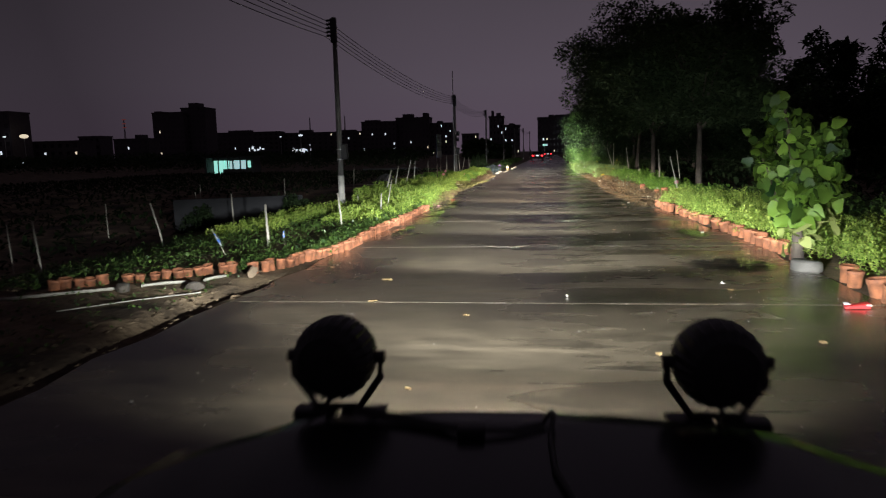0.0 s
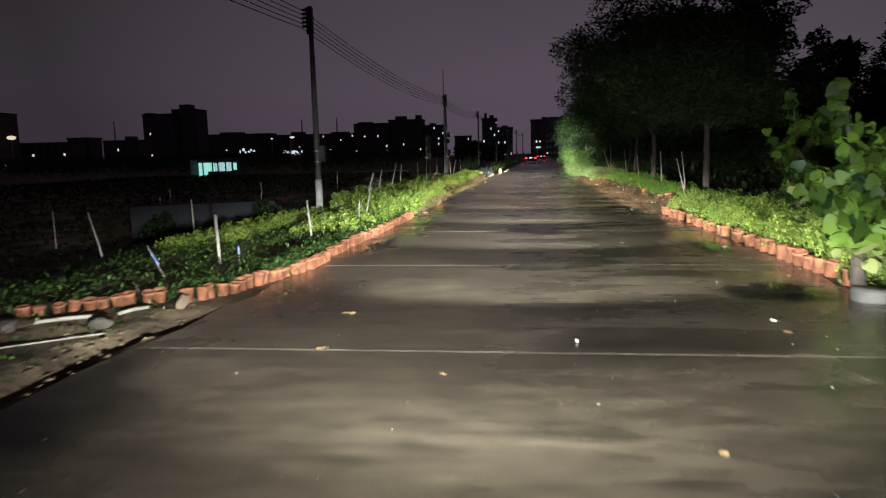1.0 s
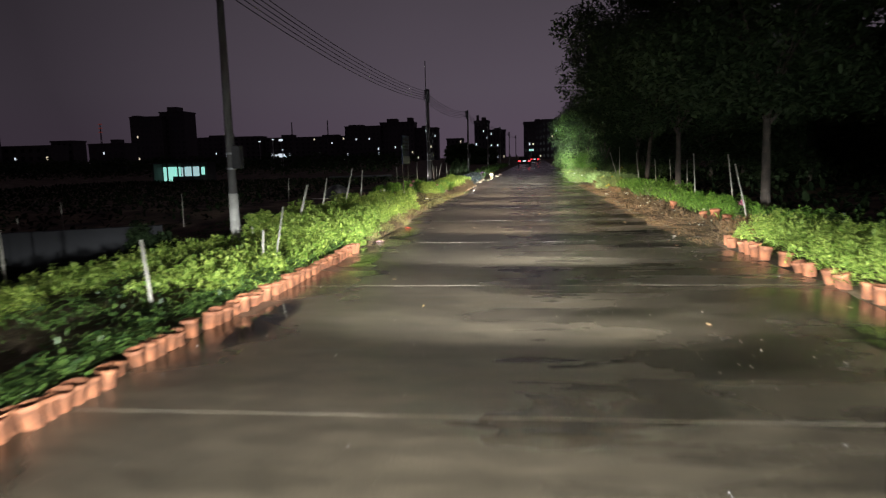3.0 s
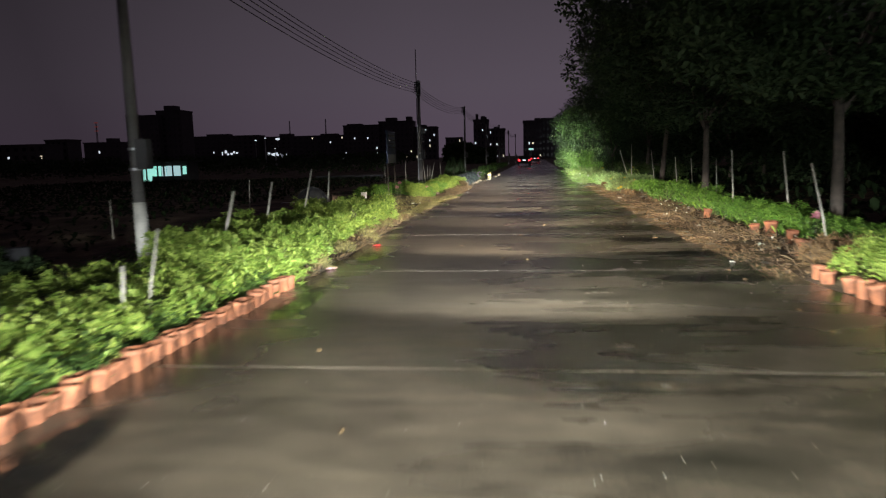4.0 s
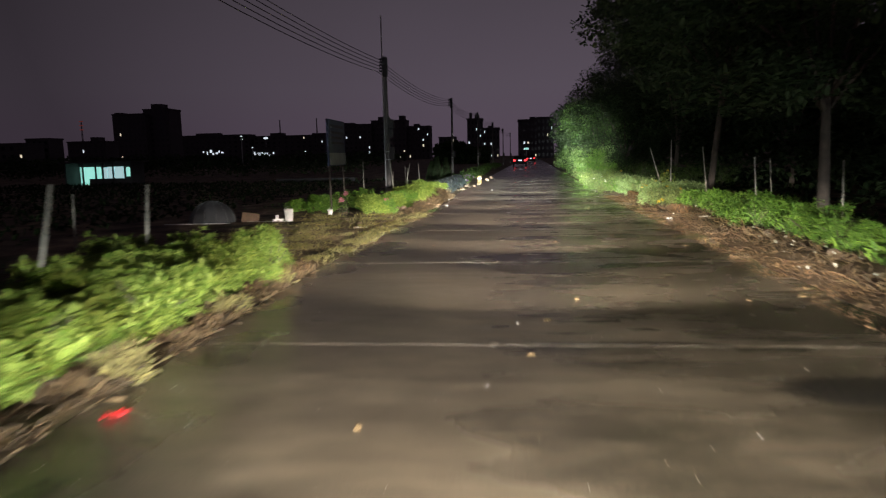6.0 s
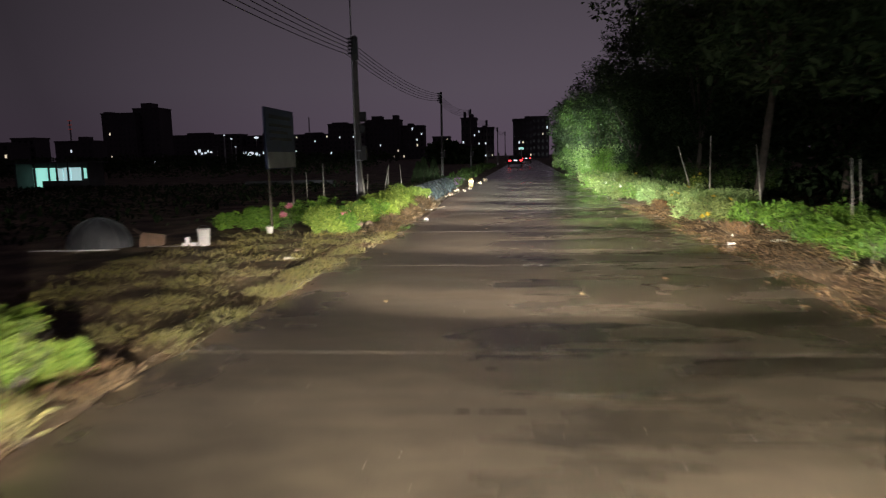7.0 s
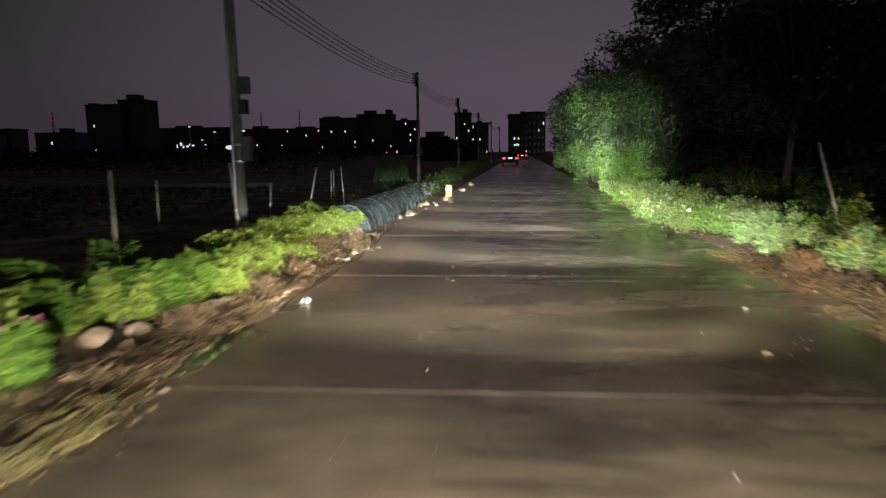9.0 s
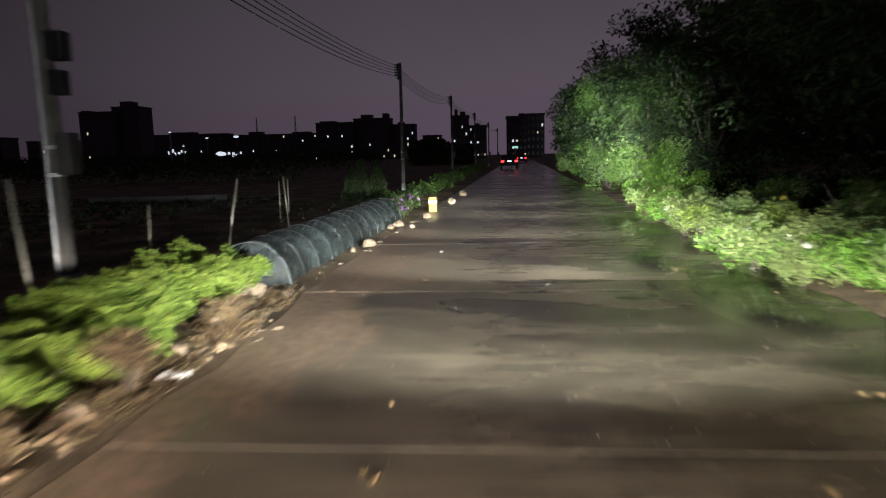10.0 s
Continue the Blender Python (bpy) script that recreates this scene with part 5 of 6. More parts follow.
def build_tent():
    t = thing("net_dome", "dull grey net dome on bent ribs", "plant cover", (-7.25, 33.5, 0))
    bm = bmesh.new()
    rows, cols = 10, 48
    grid = []
    for j in range(rows + 1):
        el = radians(90) * j / rows
        ring = []
        for i in range(cols):
            az = 6.2832 * i / cols
            q = 1 - 0.05 * abs(math.sin(6 * az)) * math.cos(el) + 0.05 * noise.noise(Vector((math.cos(az), math.sin(az), el)) * 1.7)
            ring.append(bm.verts.new((0.56 * q * math.cos(el) * math.cos(az), 0.48 * q * math.cos(el) * math.sin(az), 0.56 * q * math.sin(el) ** 0.85)))
        grid.append(ring)
    for r0, r1 in zip(grid, grid[1:]):
        for i in range(cols):
            bm.faces.new((r0[i], r0[(i + 1) % cols], r1[(i + 1) % cols], r1[i]))
    part("cover", bm, TARP, t, smooth=True)
    for k in range(6):
        az = math.pi * k / 6
        bm = bmesh.new()
        tube(bm, [(0.575 * math.cos(e) * math.cos(az), 0.495 * math.cos(e) * math.sin(az), 0.57 * math.sin(e)) for e in np.linspace(0, math.pi, 15)], 0.006, 5)
        part("rib", bm, HOOP, t, "thin bent rib")
    bm = bmesh.new()
    tube(bm, [(-0.95, -0.55, 0.03), (-0.2, -0.52, 0.035), (0.62, -0.45, 0.03)], 0.03, 8)
    part("edge_pipe", bm, WHITEPVC, t, "white pipe weighing down the edge")


TARP = plain("grey_tarp", (0.055, 0.058, 0.06), 0.55, 0, 0.25, 3, 0.4, 0.02)
build_tent()


def build_bucket(x, y, name, label, r, h, material):
    b = thing(name, label, "container", (x, y, 0))
    bm = bmesh.new()
    lathe(bm, [(r * 0.8, 0), (r, h), (r * 1.06, h), (r * 1.06, h + 0.02), (r * 0.96, h + 0.02), (r * 0.76, 0.02)], 16)
    part("body", bm, material, b, smooth=True)
    bm = bmesh.new()
    tube(bm, [(r * math.cos(a), 0, h + r * 0.7 * math.sin(a)) for a in np.linspace(0, math.pi, 9)], 0.005, 5)
    part("handle", bm, STEEL, b)


build_bucket(-5.37, 33.6, "bucket", "white plastic bucket standing on the dirt", 0.11, 0.32, WHITEPVC)
build_bucket(-4.86, 35.5, "pail", "small white pail beside the bushes", 0.07, 0.14, WHITEPVC)
pl = thing("plank", "white painted plank with an upright block beside the bucket", "plank", (-5.85, 33.5, 0))
pl.rotation_euler = (0, 0, radians(8))
bm = bmesh.new()
box(bm, -0.5, 0.4, -0.05, 0.05, 0.0, 0.05, 0.01)
part("board", bm, WHITEPVC, pl)
bm = bmesh.new()
box(bm, 0.12, 0.36, -0.05, 0.05, 0.05, 0.10, 0.008)
box(bm, 0.18, 0.24, -0.05, 0.05, 0.10, 0.2, 0.008)
part("block", bm, WHITEPVC, pl)


def build_carton():
    c = thing("cardboard_box", "brown damp cardboard box with open flaps on the dirt", "box", (-6.4, 33.7, 0.0))
    c.rotation_euler = (0, radians(9), radians(24))
    bm = bmesh.new()
    for x0, x1, y0, y1, z0, z1 in ((-0.2, 0.2, -0.16, 0.16, -0.02, 0.0), (-0.2, -0.192, -0.16, 0.16, 0, 0.24), (0.192, 0.2, -0.16, 0.16, 0, 0.24), (-0.192, 0.192, -0.16, -0.152, 0, 0.24), (-0.192, 0.192, 0.152, 0.16, 0, 0.24)):
        box(bm, x0, x1, y0, y1, z0, z1)
    part("carton", bm, CARTON, c)
    for sx in (-1, 1):
        bm = bmesh.new()
        box(bm, -0.08, 0.08, -0.155, 0.155, -0.003, 0.003)
        ob = part("flap", bm, CARTON, c)
        ob.matrix_local = pose(sx * 0.265, 0, 0.27, 0, -sx * 25, 0)


CARTON = plain("damp_cardboard", (0.13, 0.082, 0.048), 0.85, 0, 0.3, 5, 0.3, 0.003)
build_carton()


# ---- litter on the road ----
def scrap(name, x, y, sx, sy, material, label, rz, lift=0.02):
    rng = random.Random(int(1000 * abs(x) + y))
    bm = bmesh.new()
    n = 5
    top = [[bm.verts.new((sx * (i / n - 0.5), sy * (j / n - 0.5), 0.006 + lift * rng.random())) for i in range(n + 1)] for j in range(n + 1)]
    low = [[bm.verts.new((v.co.x, v.co.y, v.co.z - 0.005)) for v in row] for row in top]
    for j in range(n):
        for i in range(n):
            if (i in (0, n - 1)) and (j in (0, n - 1)):
                continue
            bm.faces.new((top[j][i], top[j][i + 1], top[j + 1][i + 1], top[j + 1][i]))
            bm.faces.new((low[j][i], low[j + 1][i], low[j + 1][i + 1], low[j][i + 1]))
    ob = finish(name, bm, material)
    ob.matrix_world = pose(x, y, 0.002, 0, 0, rz)
    tagged(ob, label, "litter", "road litter")


RED = plain("red_plastic", (0.55, 0.03, 0.03), 0.4, 0, 0.15, 6, 0.1, 0.002)
PINKPAPER = plain("pink_paper", (0.65, 0.35, 0.38), 0.7, 0, 0.1, 6, 0.1, 0.002)
BROWNLEAF = plain("brown_leaf", (0.21, 0.14, 0.06), 0.7, 0, 0.3, 20, 0.2, 0.002)


def build_red_packet():
    p = thing("packet", "flattened red packet with white ends on the road edge", "litter", (3.14, 6.62, 0.004), "road litter")
    bm = bmesh.new()
    box(bm, -0.11, 0.11, -0.055, 0.055, 0, 0.035, 0.01)
    for v in bm.verts:
        v.co.z *= 1 + 0.5 * math.sin(v.co.x * 17)
        v.co.y += 0.02 * math.sin(v.co.x * 11)
    part("sleeve", bm, RED, p)
    for sx in (-1, 1):
        bm = bmesh.new()
        box(bm, sx * 0.09 - 0.025, sx * 0.09 + 0.025, -0.045, 0.02, 0.034, 0.044, 0.003)
        part("end_flap", bm, WHITEPVC, p, "white end flap")
    p.rotation_euler = (0, 0, radians(-14))


build_red_packet()
scrap("paper_scrap", -1.75, 7.95, 0.13, 0.06, BROWNLEAF, "tan leaf flattened on the wet road", 5)
scrap("paper_scrap", -1.65, 6.75, 0.12, 0.05, BROWNLEAF, "tan leaf flattened on the wet road", 30)
scrap("paper_scrap", 0.42, 7.05, 0.022, 0.035, WHITEPVC, "small white scrap on the wet road", 15)
scrap("paper_scrap", -2.6, 19.3, 0.16, 0.10, PINKPAPER, "pale pink paper scrap at the road edge", 20, 0.03)
scrap("paper_scrap", -2.45, 21.7, 0.16, 0.08, RED, "orange-red wrapper on the road edge", 50, 0.03)
scrap("paper_scrap", -2.2, 40.9, 0.24, 0.10, WHITEPVC, "white paper scrap on the road edge", 12, 0.05)
scrap("paper_scrap", -1.95, 38.2, 0.16, 0.08, WHITEPVC, "white bottle scrap on the road edge", 80, 0.05)
scrap("paper_scrap", -3.3, 32.2, 0.3, 0.08, WHITEPVC, "white plank scrap on the dirt", 10, 0.03)
scrap("paper_scrap", -2.3, 42.5, 0.16, 0.12, PINKPAPER, "pink scrap among the stones", 10, 0.08)
scrap("paper_scrap", 3.55, 33.3, 0.12, 0.09, WHITEPVC, "white scrap on the leaf litter", 10, 0.05)
scrap("paper_scrap", 4.4, 33.6, 0.25, 0.12, WHITEPVC, "pale bag on the verge", 10, 0.05)
rl = random.Random(21)
for k in range(70):
    yy = rl.uniform(4, 56)
    xx = rl.uniform(float(left_edge(yy)) + 0.2, float(right_edge(yy)) - 0.1) if k % 3 else rl.uniform(float(right_edge(yy)) - 1.2, float(right_edge(yy)))
    scrap("fallen_leaf", xx, yy, rl.uniform(0.03, 0.09), rl.uniform(0.03, 0.06), BROWNLEAF if k % 10 else WHITEPVC, "small leaf or scrap lying on the wet road", rl.uniform(0, 180), 0.012)


# ---- lit shed on the far field ----
def build_shed():
    s = thing("shed", "field shed lit teal inside through open bays", "shed", (-30.4, 64.2, -0.6))
    bm = bmesh.new()
    box(bm, -2.3, 2.9, 1.6, 1.75, 0, 2.2)
    box(bm, -2.35, -2.2, 0, 1.6, 0, 2.2)
    box(bm, 2.8, 2.95, 0, 1.6, 0, 2.2)
    box(bm, -0.42, 2.8, 0, 0.12, 0, 1.05)
    part("wall", bm, WALLGREY, s)
    bm = bmesh.new()
    box(bm, -2.6, 3.2, -0.3, 2.0, 2.2, 2.3)
    part("roof", bm, WALLGREY, s)
    for x0, x1, z0, z1, m in ((-2.1, -0.95, 0.25, 1.9, LIT_TEAL), (-0.88, -0.45, 0.25, 1.9, LIT_TEAL), (-0.35, 0.05, 0.9, 1.85, LIT_PALE), (0.12, 0.62, 0.9, 1.9, LIT_PALE), (0.68, 1.35, 0.9, 1.9, LIT_PALE), (1.6, 1.9, 1.15, 1.85, LIT_TEAL), (2.2, 2.55, 1.3, 1.75, LIT_TEAL)):
        bm = bmesh.new()
        box(bm, x0, x1, 1.5, 1.58, z0, z1)
        part("lit_bay", bm, m, s, "teal glowing bay" if m is LIT_TEAL else "white glowing bay")
    for x in (-0.92, 0.09, 0.65, 1.45):
        bm = bmesh.new()
        box(bm, x - 0.05, x + 0.05, 0.0, 0.1, 0, 2.2)
        part("post", bm, WALLGREY, s)


build_shed()


# ---- small far lights ----
FAR_A, FAR_B = (-87.0, 4.0), (-106.5, 5.0)
def far_lamp(x, y, z, r, material, label):
    l = thing("street_lamp", label, "lamp", (x, y, 0), "far lamps")
    bm = bmesh.new()
    tube(bm, [(0, 0, 0), (0, 0, z)], [0.12, 0.08], 7)
    part("post", bm, STEEL, l)
    bm = bmesh.new()
    bmesh.ops.create_icosphere(bm, subdivisions=2, radius=r, matrix=Matrix.Translation((0, 0, z)) @ Matrix.Diagonal((1.6, 1, 0.7, 1)))
    part("head", bm, material, l, "glowing lamp head")


far_lamp(-214.9, 262, 12.8, 1.3, LIT_WARM, "bright far yard lamp on a post")
far_lamp(-104.8, 300, 11.2, 0.7, LIT_COOL, "small white far street lamp")
far_lamp(-69.2, 200, 3.4, 0.8, LIT_COOL, "small white far street lamp")
for lx, ly, lz, lr in ((-101.4, 120, 0.9, 0.3), (-99.4, 120, 1.5, 0.25), (-101.0, 121, 0.5, 0.2), (-222.5, 260, 12.7, 0.5), (-41.9, 120, 5.4, 0.12), (-40.2, 120, 3.6, 0.1), (-75.0, 260, 4.6, 0.25), (-98.4, 258, 9.5, 0.3)):
    far_lamp(lx, ly, lz, lr, LIT_COOL, "small white far lamp beyond the fields")
far_lamp(5.2, 200, 3.2, 0.4, LIT_TEAL, "teal-white street lamp near the road end")


def far_shed(x, y, z, w, h):
    s = thing("far_shed", "far open shed lit white inside", "shed", (x, y, 0), "far sheds")
    bm = bmesh.new()
    box(bm, -w, w, 0.4, 4, 0, z + h)
    box(bm, -w - 0.5, w + 0.5, -0.5, 4.5, z + h, z + h + 0.4)
    part("wall", bm, FACADE, s)
    rng = random.Random(int(-x))
    for k in range(6):
        bm = bmesh.new()
        x0, z0 = -w + 2 * w * (k + 0.3 * rng.random()) / 6, z - h * rng.uniform(0.1, 0.7)
        box(bm, x0, x0 + 2 * w / 6 * rng.uniform(0.3, 0.85), 0.25, 0.38, z0, z0 + h * rng.uniform(0.25, 0.8))
        part("lit_opening", bm, LIT_COOL, s, "bright white opening")


far_shed(FAR_A[0], 250, FAR_A[1], 4.2, 1.9)
far_shed(FAR_B[0], 252, FAR_B[1], 3.4, 1.5)


def mast(x, y, h, red):
    m = thing("radio_mast", "thin far radio mast with red lights" if red else "thin far radio mast", "mast", (x, y, 0), "far masts")
    bm = bmesh.new()
    for dx in (-0.7, 0.7):
        tube(bm, [(dx, 0, 0), (dx * 0.2, 0, h)], [0.3, 0.15], 5)
    for k in range(8):
        z, w = h * (k + 0.5) / 8, 0.7 * (1 - 0.8 * (k + 0.5) / 8)
        tube(bm, [(-w, 0, z), (w, 0, z + 1.2)], 0.12, 4)
    part("lattice", bm, FACADE, m)
    if red:
        for z in (h, h - 2.5, h - 5):
            bm = bmesh.new()
            box(bm, -1.2, 1.2, -0.3, 0.3, z - 0.25, z + 0.25)
            part("red_light", bm, MAST_RED, m, "dim red warning light")


MAST_RED = glow("mast_red", (0.6, 0.12, 0.10), 0.13)
mast(-258.0, 402, 27.5, True)
mast(-144, 432, 27, False)
mast(-120, 432, 27.5, False)


# ---- broken earth and rubble along the edges ----
def clods(name, label, y0, y1, inner, outer, n, seed, material, smin, smax):
    """Lumps of earth lying close together."""
    rng = np.random.default_rng(seed)
    y = rng.uniform(y0, y1, n)
    x = inner(y) + (outer(y) - inner(y)) * rng.uniform(0, 1, n)
    s = rng.uniform(smin, smax, n) * rng.uniform(0.4, 1, n)
    base = np.array([(0, 0, 0.5), (1, 0, 0), (0.3, 0.95, 0.1), (-0.8, 0.6, 0), (-0.8, -0.6, 0.1), (0.3, -0.95, 0), (0.5, 0.2, 0.35), (-0.4, 0.1, 0.38)])
    v = np.stack([x, y, np.full(n, -0.015)], 1)[:, None] + base[None] * s[:, None, None] * rng.uniform(0.6, 1.4, (n, 8, 3))
    f = np.array([(0, 6, 7), (6, 1, 2), (0, 2, 6), (7, 2, 3), (0, 7, 2), (7, 3, 4), (0, 4, 7), (0, 4, 5), (0, 5, 6), (6, 5, 1)])
    ob = raw(name, v.reshape(-1, 3), (np.arange(n)[:, None, None] * 8 + f[None]).reshape(-1, 3), material)
    tagged(ob, label, "earth", kind="stuff")


clods("earth_clods", "dark broken earth along the road edge", 2.5, 9.0, le(0.45), le(1.1), 260, 501, SOIL, 0.02, 0.08)
clods("earth_clods", "dark lumpy earth of the side track", 3.0, 8.2, le(0.7), le(5.0), 700, 502, SOIL, 0.015, 0.05)
clods("earth_clods", "small dark crumbs of earth at the slab edge", 2.5, 9.0, le(-0.05), le(0.25), 90, 503, SOIL, 0.01, 0.04)
clods("rubble", "small brown rubble on the left verge", 33.5, 53.0, le(-0.1), le(0.8), 420, 504, STONE, 0.015, 0.085)
clods("rubble", "tan rubble and earth heaped at the foot of the bushes", 35.8, 43.4, le(0.2), le(0.85), 420, 508, TANEARTH, 0.025, 0.11)
clods("rubble", "tan crumbled earth spread over the road edge", 40.0, 55.0, le(-1.2), le(0.3), 420, 509, TANEARTH, 0.008, 0.03)
clods("earth_clods", "trampled brown earth of the open patch", 26.5, 36.0, le(0.0), le(4.5), 900, 505, SOIL, 0.02, 0.07)
clods("rubble", "small brown rubble on the right verge", 18.5, 46.0, re(-0.1), re(1.0), 260, 506, STONE, 0.012, 0.045)
bed("weeds", "scattered weeds on the side track verge", 3.0, 8.6, le(3.2), le(0.5), 0.07, 0.05, 900, LEAF_BED, 507, tuft=2.6)


# ---- vehicles ahead ----
def car_ahead(x, y, label):
    c = thing("car", label, "car", (x, y, 0), "cars ahead")
    bm = bmesh.new()
    prof = [(-0.88, 0.35), (-0.9, 0.8), (-0.86, 0.95), (-0.68, 1.42), (0.68, 1.42), (0.86, 0.95), (0.9, 0.8), (0.88, 0.35)]
    for y0, y1, s in ((0, 1.0, 1.0), (1.0, 3.2, 1.03), (3.2, 4.3, 0.97)):
        a = [bm.verts.new((px * s, y0, pz if y0 or pz < 1.2 else pz)) for px, pz in prof]
        b = [bm.verts.new((px * s, y1, pz if y1 < 4 or pz < 1 else 0.95)) for px, pz in prof]
        for i in range(7):
            bm.faces.new((a[i], a[i + 1], b[i + 1], b[i]))
        bm.faces.new(a[::-1])
        bm.faces.new(b)
    part("body", bm, FARPAINT, c)
    bm = bmesh.new()
    box(bm, -0.62, 0.62, -0.02, 0.0, 0.98, 1.34, 0.01)
    part("rear_window", bm, FARPAINT, c)
    for sx in (-1, 1):
        bm = bmesh.new()
        box(bm, sx * 0.70 - 0.16, sx * 0.70 + 0.16, -0.05, 0.02, 0.72, 0.92, 0.02)
        part("tail_lamp", bm, TAIL_RED, c, "glowing red tail lamp")
        for yy in (0.75, 3.4):
            bm = bmesh.new()
            tube(bm, [(sx * 0.72, yy, 0.31), (sx * 0.92, yy, 0.31)], 0.31, 18)
            part("wheel", bm, RUBBER, c)
    bm = bmesh.new()
    box(bm, -0.22, 0.22, -0.05, 0.0, 0.76, 0.90, 0.01)
    part("number_plate_bar", bm, PLATE_LIT, c, "plain brightly lit plate bar")


car_ahead(1.6, 105, "dark car ahead on the road with red tail lamps lit")
car_ahead(4.6, 150, "dark car far ahead with red tail lamps lit")


# ---- standing water and grit on the road ----
def build_water(nt, bsdf, out):
    """A thin film: part of the road shows through it."""
    bsdf.inputs["Base Color"].default_value = (0.022, 0.020, 0.016, 1)
    bsdf.inputs["Roughness"].default_value = 0.025
    bsdf.inputs["IOR"].default_value = 1.33
    rp, nz = noise_ramp(nt, 7, [(0.3, (0, 0, 0)), (0.7, (1, 1, 1))], 3)
    bump(nt, bsdf, nz.outputs[0], 0.05, 0.01)
    clear, film = nt.nodes.new("ShaderNodeBsdfTransparent"), nt.nodes.new("ShaderNodeMixShader")
    depth, dz = noise_ramp(nt, 2.5, [(0.3, (0.45, 0.45, 0.45)), (0.7, (0.9, 0.9, 0.9))], 5, (0.5, 1.4, 1))
    # the film thins out towards its rim
    tc, far, thin = nt.nodes.new("ShaderNodeTexCoord"), nt.nodes.new("ShaderNodeVectorMath"), nt.nodes.new("ShaderNodeMapRange")
    flat = nt.nodes.new("ShaderNodeMapping")
    flat.inputs["Scale"].default_value = (1, 1, 0)
    far.operation, far.inputs[1].default_value = "DISTANCE", (0.5, 0.5, 0)
    nt.links.new(tc.outputs["Generated"], flat.inputs[0])
    nt.links.new(flat.outputs[0], far.inputs[0])
    thin.interpolation_type = "SMOOTHSTEP"
    thin.inputs["From Min"].default_value, thin.inputs["From Max"].default_value = 0.46, 0.26
    nt.links.new(far.outputs["Value"], thin.inputs["Value"])
    nt.links.new(mix(nt, "MULTIPLY", 1.0, depth.outputs[0], thin.outputs[0]), film.inputs[0])
    nt.links.new(clear.outputs[0], film.inputs[1])
    nt.links.new(bsdf.outputs[0], film.inputs[2])
    nt.links.new(film.outputs[0], out.inputs[0])


WATER = mat("standing_water", build_water)


def puddle(x, y, rx, ry, seed):
    bm = bmesh.new()
    n = 56
    rim, low = [], []
    for k in range(n):
        a = 6.2832 * k / n
        q = 1 + 0.45 * noise.noise(Vector((1.3 * math.cos(a), 1.3 * math.sin(a), seed * 3.7))) + 0.22 * noise.noise(Vector((4 * math.cos(a), 4 * math.sin(a), seed * 1.9)))
        rim.append(bm.verts.new((rx * q * math.cos(a), ry * q * math.sin(a), 0.004)))
        low.append(bm.verts.new((rx * q * 1.01 * math.cos(a), ry * q * 1.01 * math.sin(a), -0.002)))
    bm.faces.new(rim)
    for k in range(n):
        bm.faces.new((low[k], low[(k + 1) % n], rim[(k + 1) % n], rim[k]))
    ob = finish("puddle", bm, WATER)
    ob.location = (x, y, 0)
    tagged(ob, "shallow rain puddle lying on the concrete road", "puddle", "puddles")


for k, (x, y, rx, ry) in enumerate(((2.72, 9.05, 0.7, 0.6), (3.0, 12.6, 0.3, 0.9), (-2.55, 13.4, 0.26, 1.2), (-2.35, 17.2, 0.22, 0.8),
                                   (2.85, 43.6, 0.62, 2.1), (2.3, 46.0, 0.4, 1.0), (3.0, 50.5, 0.5, 2.0), (2.25, 22.3, 0.7, 0.4), (2.3, 18.5, 0.75, 0.3), (2.55, 20.6, 0.6, 0.28), (-2.5, 18.2, 0.22, 0.5), (-2.3, 20.4, 0.2, 0.6))):
    puddle(x, y, rx, ry, k + 1)


def build_grit():
    rng = np.random.default_rng(91)
    n = 2400
    y = rng.uniform(3, 60, n)
    x = left_edge(y) + (right_edge(y) - left_edge(y)) * rng.uniform(0.02, 0.98, n)
    s = rng.uniform(0.002, 0.0065, n) * rng.uniform(0.4, 1, n) * np.where(rng.random(n) < 0.08, 1.8, 1.0)
    base = np.array([(0, 0, 1), (1, 0, 0.2), (0, 1, 0.2), (-1, 0, 0.2), (0, -1, 0.2)], float)
    v = np.stack([x, y, np.full(n, 0.0)], 1)[:, None, :] + base[None] * s[:, None, None] * rng.uniform(0.7, 1.4, (n, 5, 1))
    f = np.array([(0, 1, 2), (0, 2, 3), (0, 3, 4), (0, 4, 1)])
    faces = (np.arange(n)[:, None, None] * 5 + f[None]).reshape(-1, 3)
    # white colour makes the grit stand in for glints on wet concrete as well
    ob = raw("grit", v.reshape(-1, 3), faces, WHITEPVC)
    tagged(ob, "pale grit and white specks painted as sparkle on the road", "grit", kind="stuff")


build_grit()


# ---- the vehicle's bonnet with its two driving lamps ----
def bonnet_z(u, y):
    return 0.980 - 0.075 * u**3 - 12.0 * max(0.0, y - 1.445) ** 2


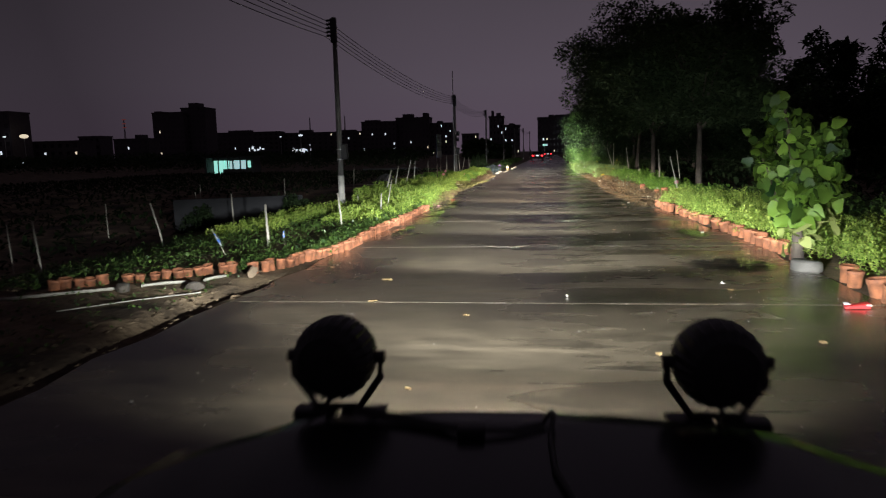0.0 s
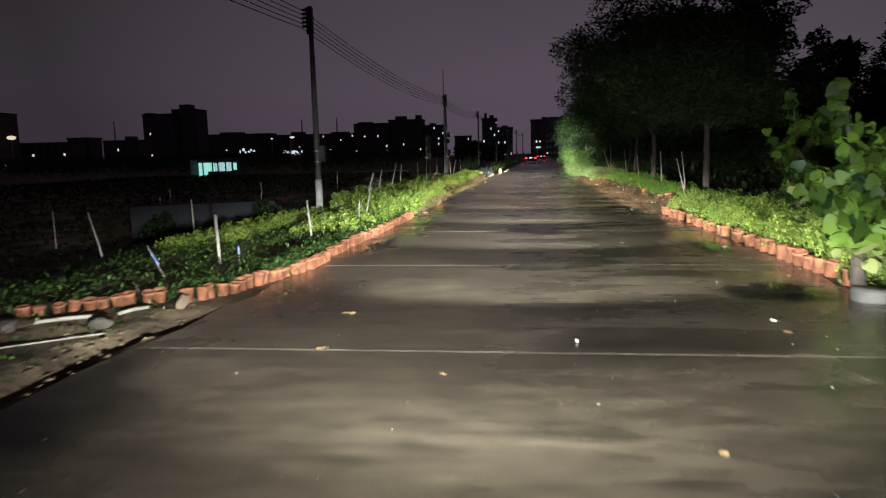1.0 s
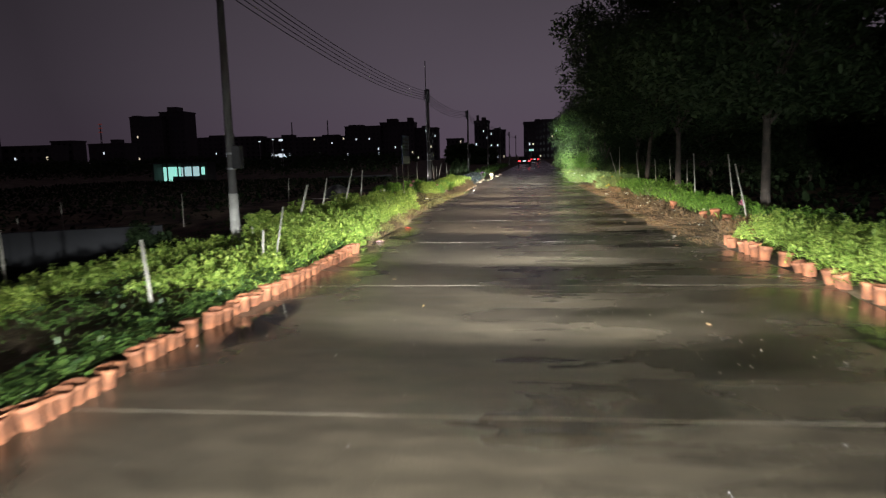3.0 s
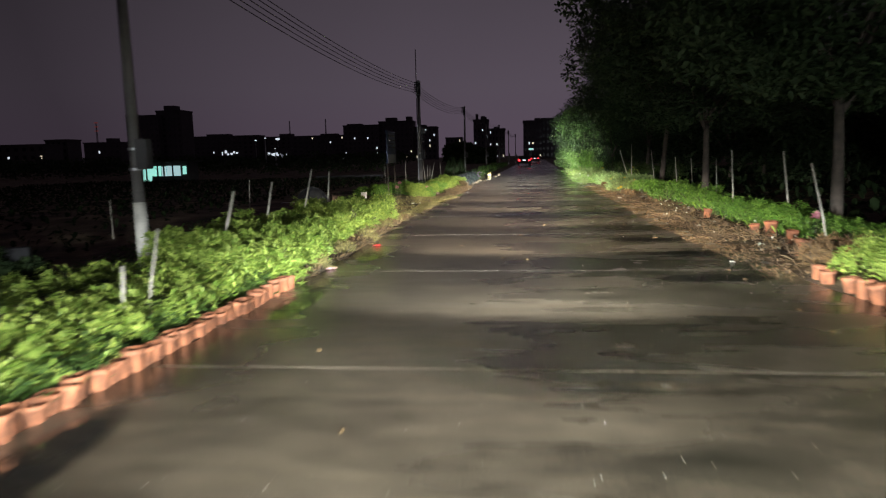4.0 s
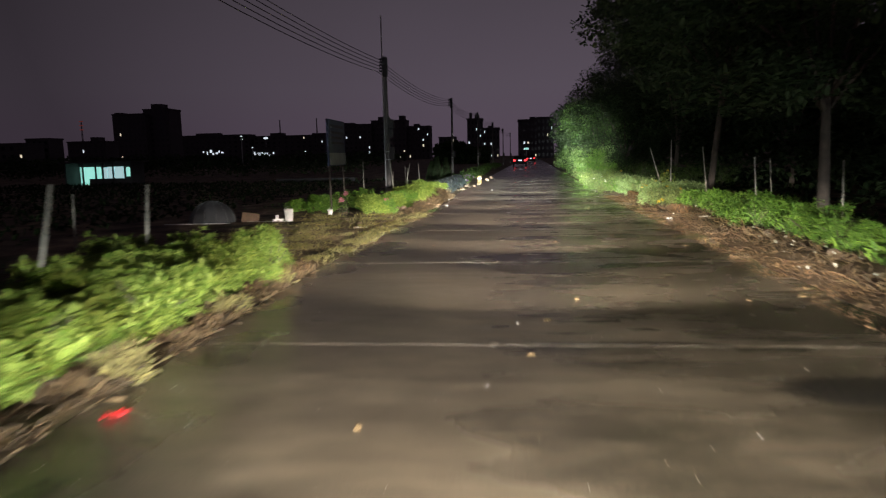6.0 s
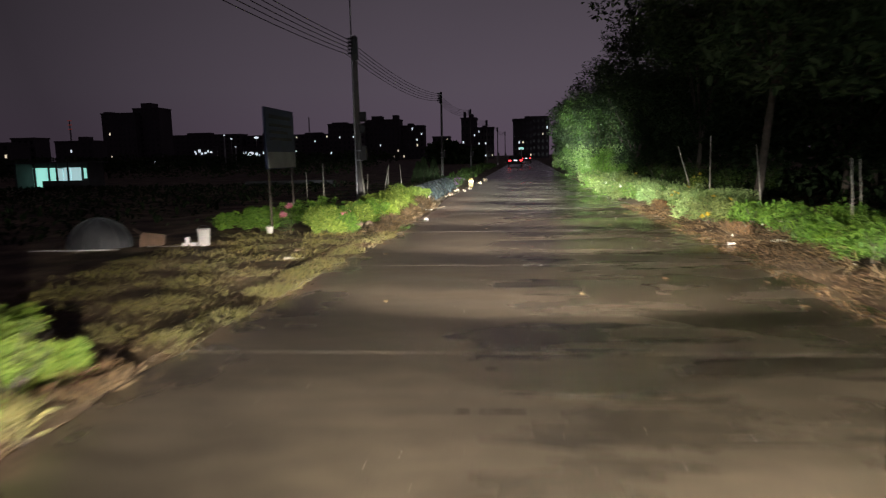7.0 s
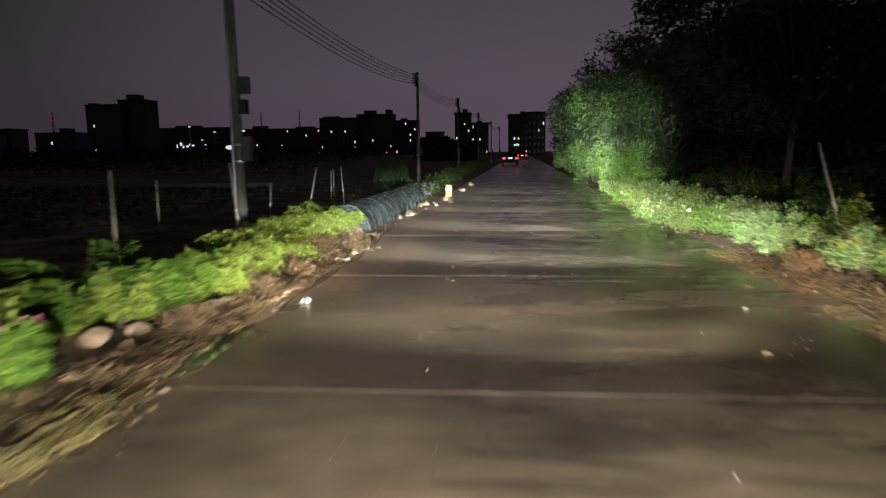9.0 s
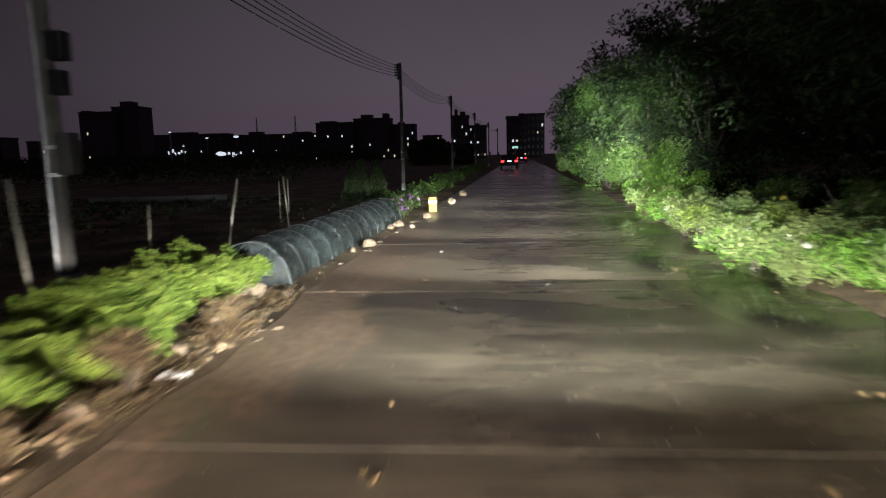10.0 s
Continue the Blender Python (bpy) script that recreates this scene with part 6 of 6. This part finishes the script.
def build_bonnet():
    c = thing("car", "black car front with two round lamps on the bonnet", "car", (0.0, 0.0, 0.0))
    xs, ys = np.linspace(-0.86, 0.86, 29), np.linspace(0.45, 1.64, 19)
    verts, faces = [], []
    for y in ys:
        for x in xs:
            u = abs(x) / 0.86
            z = bonnet_z(u, y)
            z += 0.012 * math.exp(-((abs(x) - 0.52) / 0.07) ** 2)
            verts.append((x * (1 - 0.04 * (y - 0.45)), y - 0.20 * u**2.5 * (y - 0.45), z))
    n = len(xs)
    for j in range(len(ys) - 1):
        for i in range(n - 1):
            a = j * n + i
            faces.append((a, a + 1, a + n + 1, a + n))
    raw("bonnet", verts, faces, CARPAINT, c, "glossy black bonnet", True)
    for sx in (-1, 1):
        bm = bmesh.new()
        rows = []
        for y in np.linspace(0.45, 1.45, 9):
            edge = 0.86 * (1 - 0.04 * (y - 0.45))
            z = bonnet_z(1.0, min(y * 1.12, 1.5))
            rows.append([bm.verts.new((sx * (edge + dx), y, z + dz)) for dx, dz in ((0.004, -0.012), (0.05, -0.02), (0.085, -0.08), (0.09, -0.3), (0.08, -0.52))])
        for r0, r1 in zip(rows, rows[1:]):
            for k in range(4):
                bm.faces.new((r0[k], r0[k + 1], r1[k + 1], r1[k]))
        part("fender", bm, CARPAINT, c, smooth=True)
        bm = bmesh.new()
        tube(bm, [(sx * 0.66, 1.0, 0.36), (sx * 0.88, 1.0, 0.36)], 0.36, 24)
        wheel = part("wheel", bm, RUBBER, c, smooth=False)
        bm = bmesh.new()
        tube(bm, [(sx * 0.87, 1.0, 0.36), (sx * 0.9, 1.0, 0.36)], 0.22, 18)
        part("rim", bm, STEEL, wheel)
        bm = bmesh.new()
        box(bm, sx * 0.68 - 0.15, sx * 0.68 + 0.15, 1.42, 1.56, 0.58, 0.74, 0.03)
        part("headlamp", bm, GLASSY, c, "clear headlamp glass")
    bm = bmesh.new()
    box(bm, -0.84, 0.84, 1.52, 1.72, 0.32, 0.56, 0.05)
    part("bumper", bm, CARPAINT, c)
    bm = bmesh.new()
    box(bm, -0.5, 0.5, 1.58, 1.66, 0.57, 0.75, 0.015)
    part("grille", bm, BLACK, c)
    for lx in (LAMP_L, LAMP_R):
        lamp_y, lamp_z, r = 1.52, LAMP_Z, 0.098
        bm = bmesh.new()
        prof = [(0.03, -0.09), (0.07, -0.085), (0.092, -0.05), (r, -0.02), (r, 0.03), (r * 0.96, 0.036), (r * 0.9, 0.03)]
        lathe(bm, prof, 72)
        for v in bm.verts:
            if math.hypot(v.co.x, v.co.y) > 0.088 and v.co.z < 0.0:
                q = 1.0 + 0.035 * round(math.cos(24 * math.atan2(v.co.y, v.co.x)))
                v.co = Vector((v.co.x * q, v.co.y * q, v.co.z))
        bmesh.ops.transform(bm, matrix=pose(lx, lamp_y, lamp_z, -90, 0, 0), verts=bm.verts)
        lamp = part("driving_lamp", bm, BLACK, c, "round black finned driving lamp")
        bm = bmesh.new()
        w = r + 0.012
        tube(bm, [(lx - w, lamp_y, lamp_z), (lx - w, lamp_y, lamp_z - 0.05), (lx - 0.055, lamp_y, lamp_z - 0.128), (lx + 0.055, lamp_y, lamp_z - 0.128), (lx + w, lamp_y, lamp_z - 0.05), (lx + w, lamp_y, lamp_z)], 0.009, 8)
        part("bracket", bm, BLACK, lamp)
        for sx in (-1, 1):
            bm = bmesh.new()
            tube(bm, [(lx + sx * (w - 0.012), lamp_y, lamp_z), (lx + sx * (w + 0.012), lamp_y, lamp_z)], 0.016, 8)
            part("bolt", bm, BLACK, lamp)
        bm = bmesh.new()
        box(bm, lx - 0.11, lx - 0.005, lamp_y - 0.03, lamp_y + 0.03, lamp_z - 0.165, lamp_z - 0.133, 0.006)
        box(bm, lx + 0.012, lx + 0.12, lamp_y - 0.03, lamp_y + 0.03, lamp_z - 0.165, lamp_z - 0.133, 0.006)
        tube(bm, [(lx - 0.03, lamp_y, lamp_z - 0.17), (lx - 0.03, lamp_y, lamp_z - 0.128)], 0.007, 6)
        tube(bm, [(lx + 0.035, lamp_y, lamp_z - 0.17), (lx + 0.035, lamp_y, lamp_z - 0.128)], 0.007, 6)
        part("mount", bm, BLACK, lamp)
        bm = bmesh.new()
        tube(bm, [(lx, lamp_y - 0.06, lamp_z - 0.07), (lx - 0.012, lamp_y - 0.07, lamp_z - 0.12), (lx - 0.02, lamp_y - 0.06, lamp_z - 0.17), (lx + 0.1 * (1 if lx < 0 else -1), lamp_y - 0.12, lamp_z - 0.178), (lx + 0.3 * (1 if lx < 0 else -1), lamp_y - 0.16, lamp_z - 0.172)], 0.006, 6)
        part("cable", bm, CABLE, lamp)
    # the cables of both lamps meet in a plug and run back in a loop
    bm = bmesh.new()
    box(bm, -0.15, -0.09, 1.29, 1.325, 0.981, 1.003, 0.008)
    part("plug", bm, BLACK, c, "black cable plug")
    for dz, dy in ((0.0, 0.0), (0.004, 0.022)):
        bm = bmesh.new()
        tube(bm, [(-0.40, 1.40 + dy, 0.985), (-0.30, 1.36 + dy, 0.986 + dz), (-0.21, 1.33 + dy, 0.987), (-0.15, 1.308 + dy * 0.5, 0.992)], 0.006, 7)
        part("lead", bm, CABLE, c, "thin black lead")
    bm = bmesh.new()
    tube(bm, [(-0.09, 1.308, 0.992), (-0.03, 1.32, 0.988), (0.03, 1.36, 0.988), (0.05, 1.40, 1.0), (0.055, 1.38, 1.004), (0.045, 1.3, 0.988), (0.05, 1.15, 0.987), (0.10, 0.95, 0.987), (0.2, 0.7, 0.987)], 0.006, 7)
    part("loom", bm, CABLE, c, "loose black cable loop")


GLASSY = plain("lamp_glass", (0.5, 0.5, 0.5), 0.08, 0, 0.05, 3, 0.0, 0.001)
LAMP_L, LAMP_R, LAMP_Z = -0.47, 0.43, 1.08
build_bonnet()
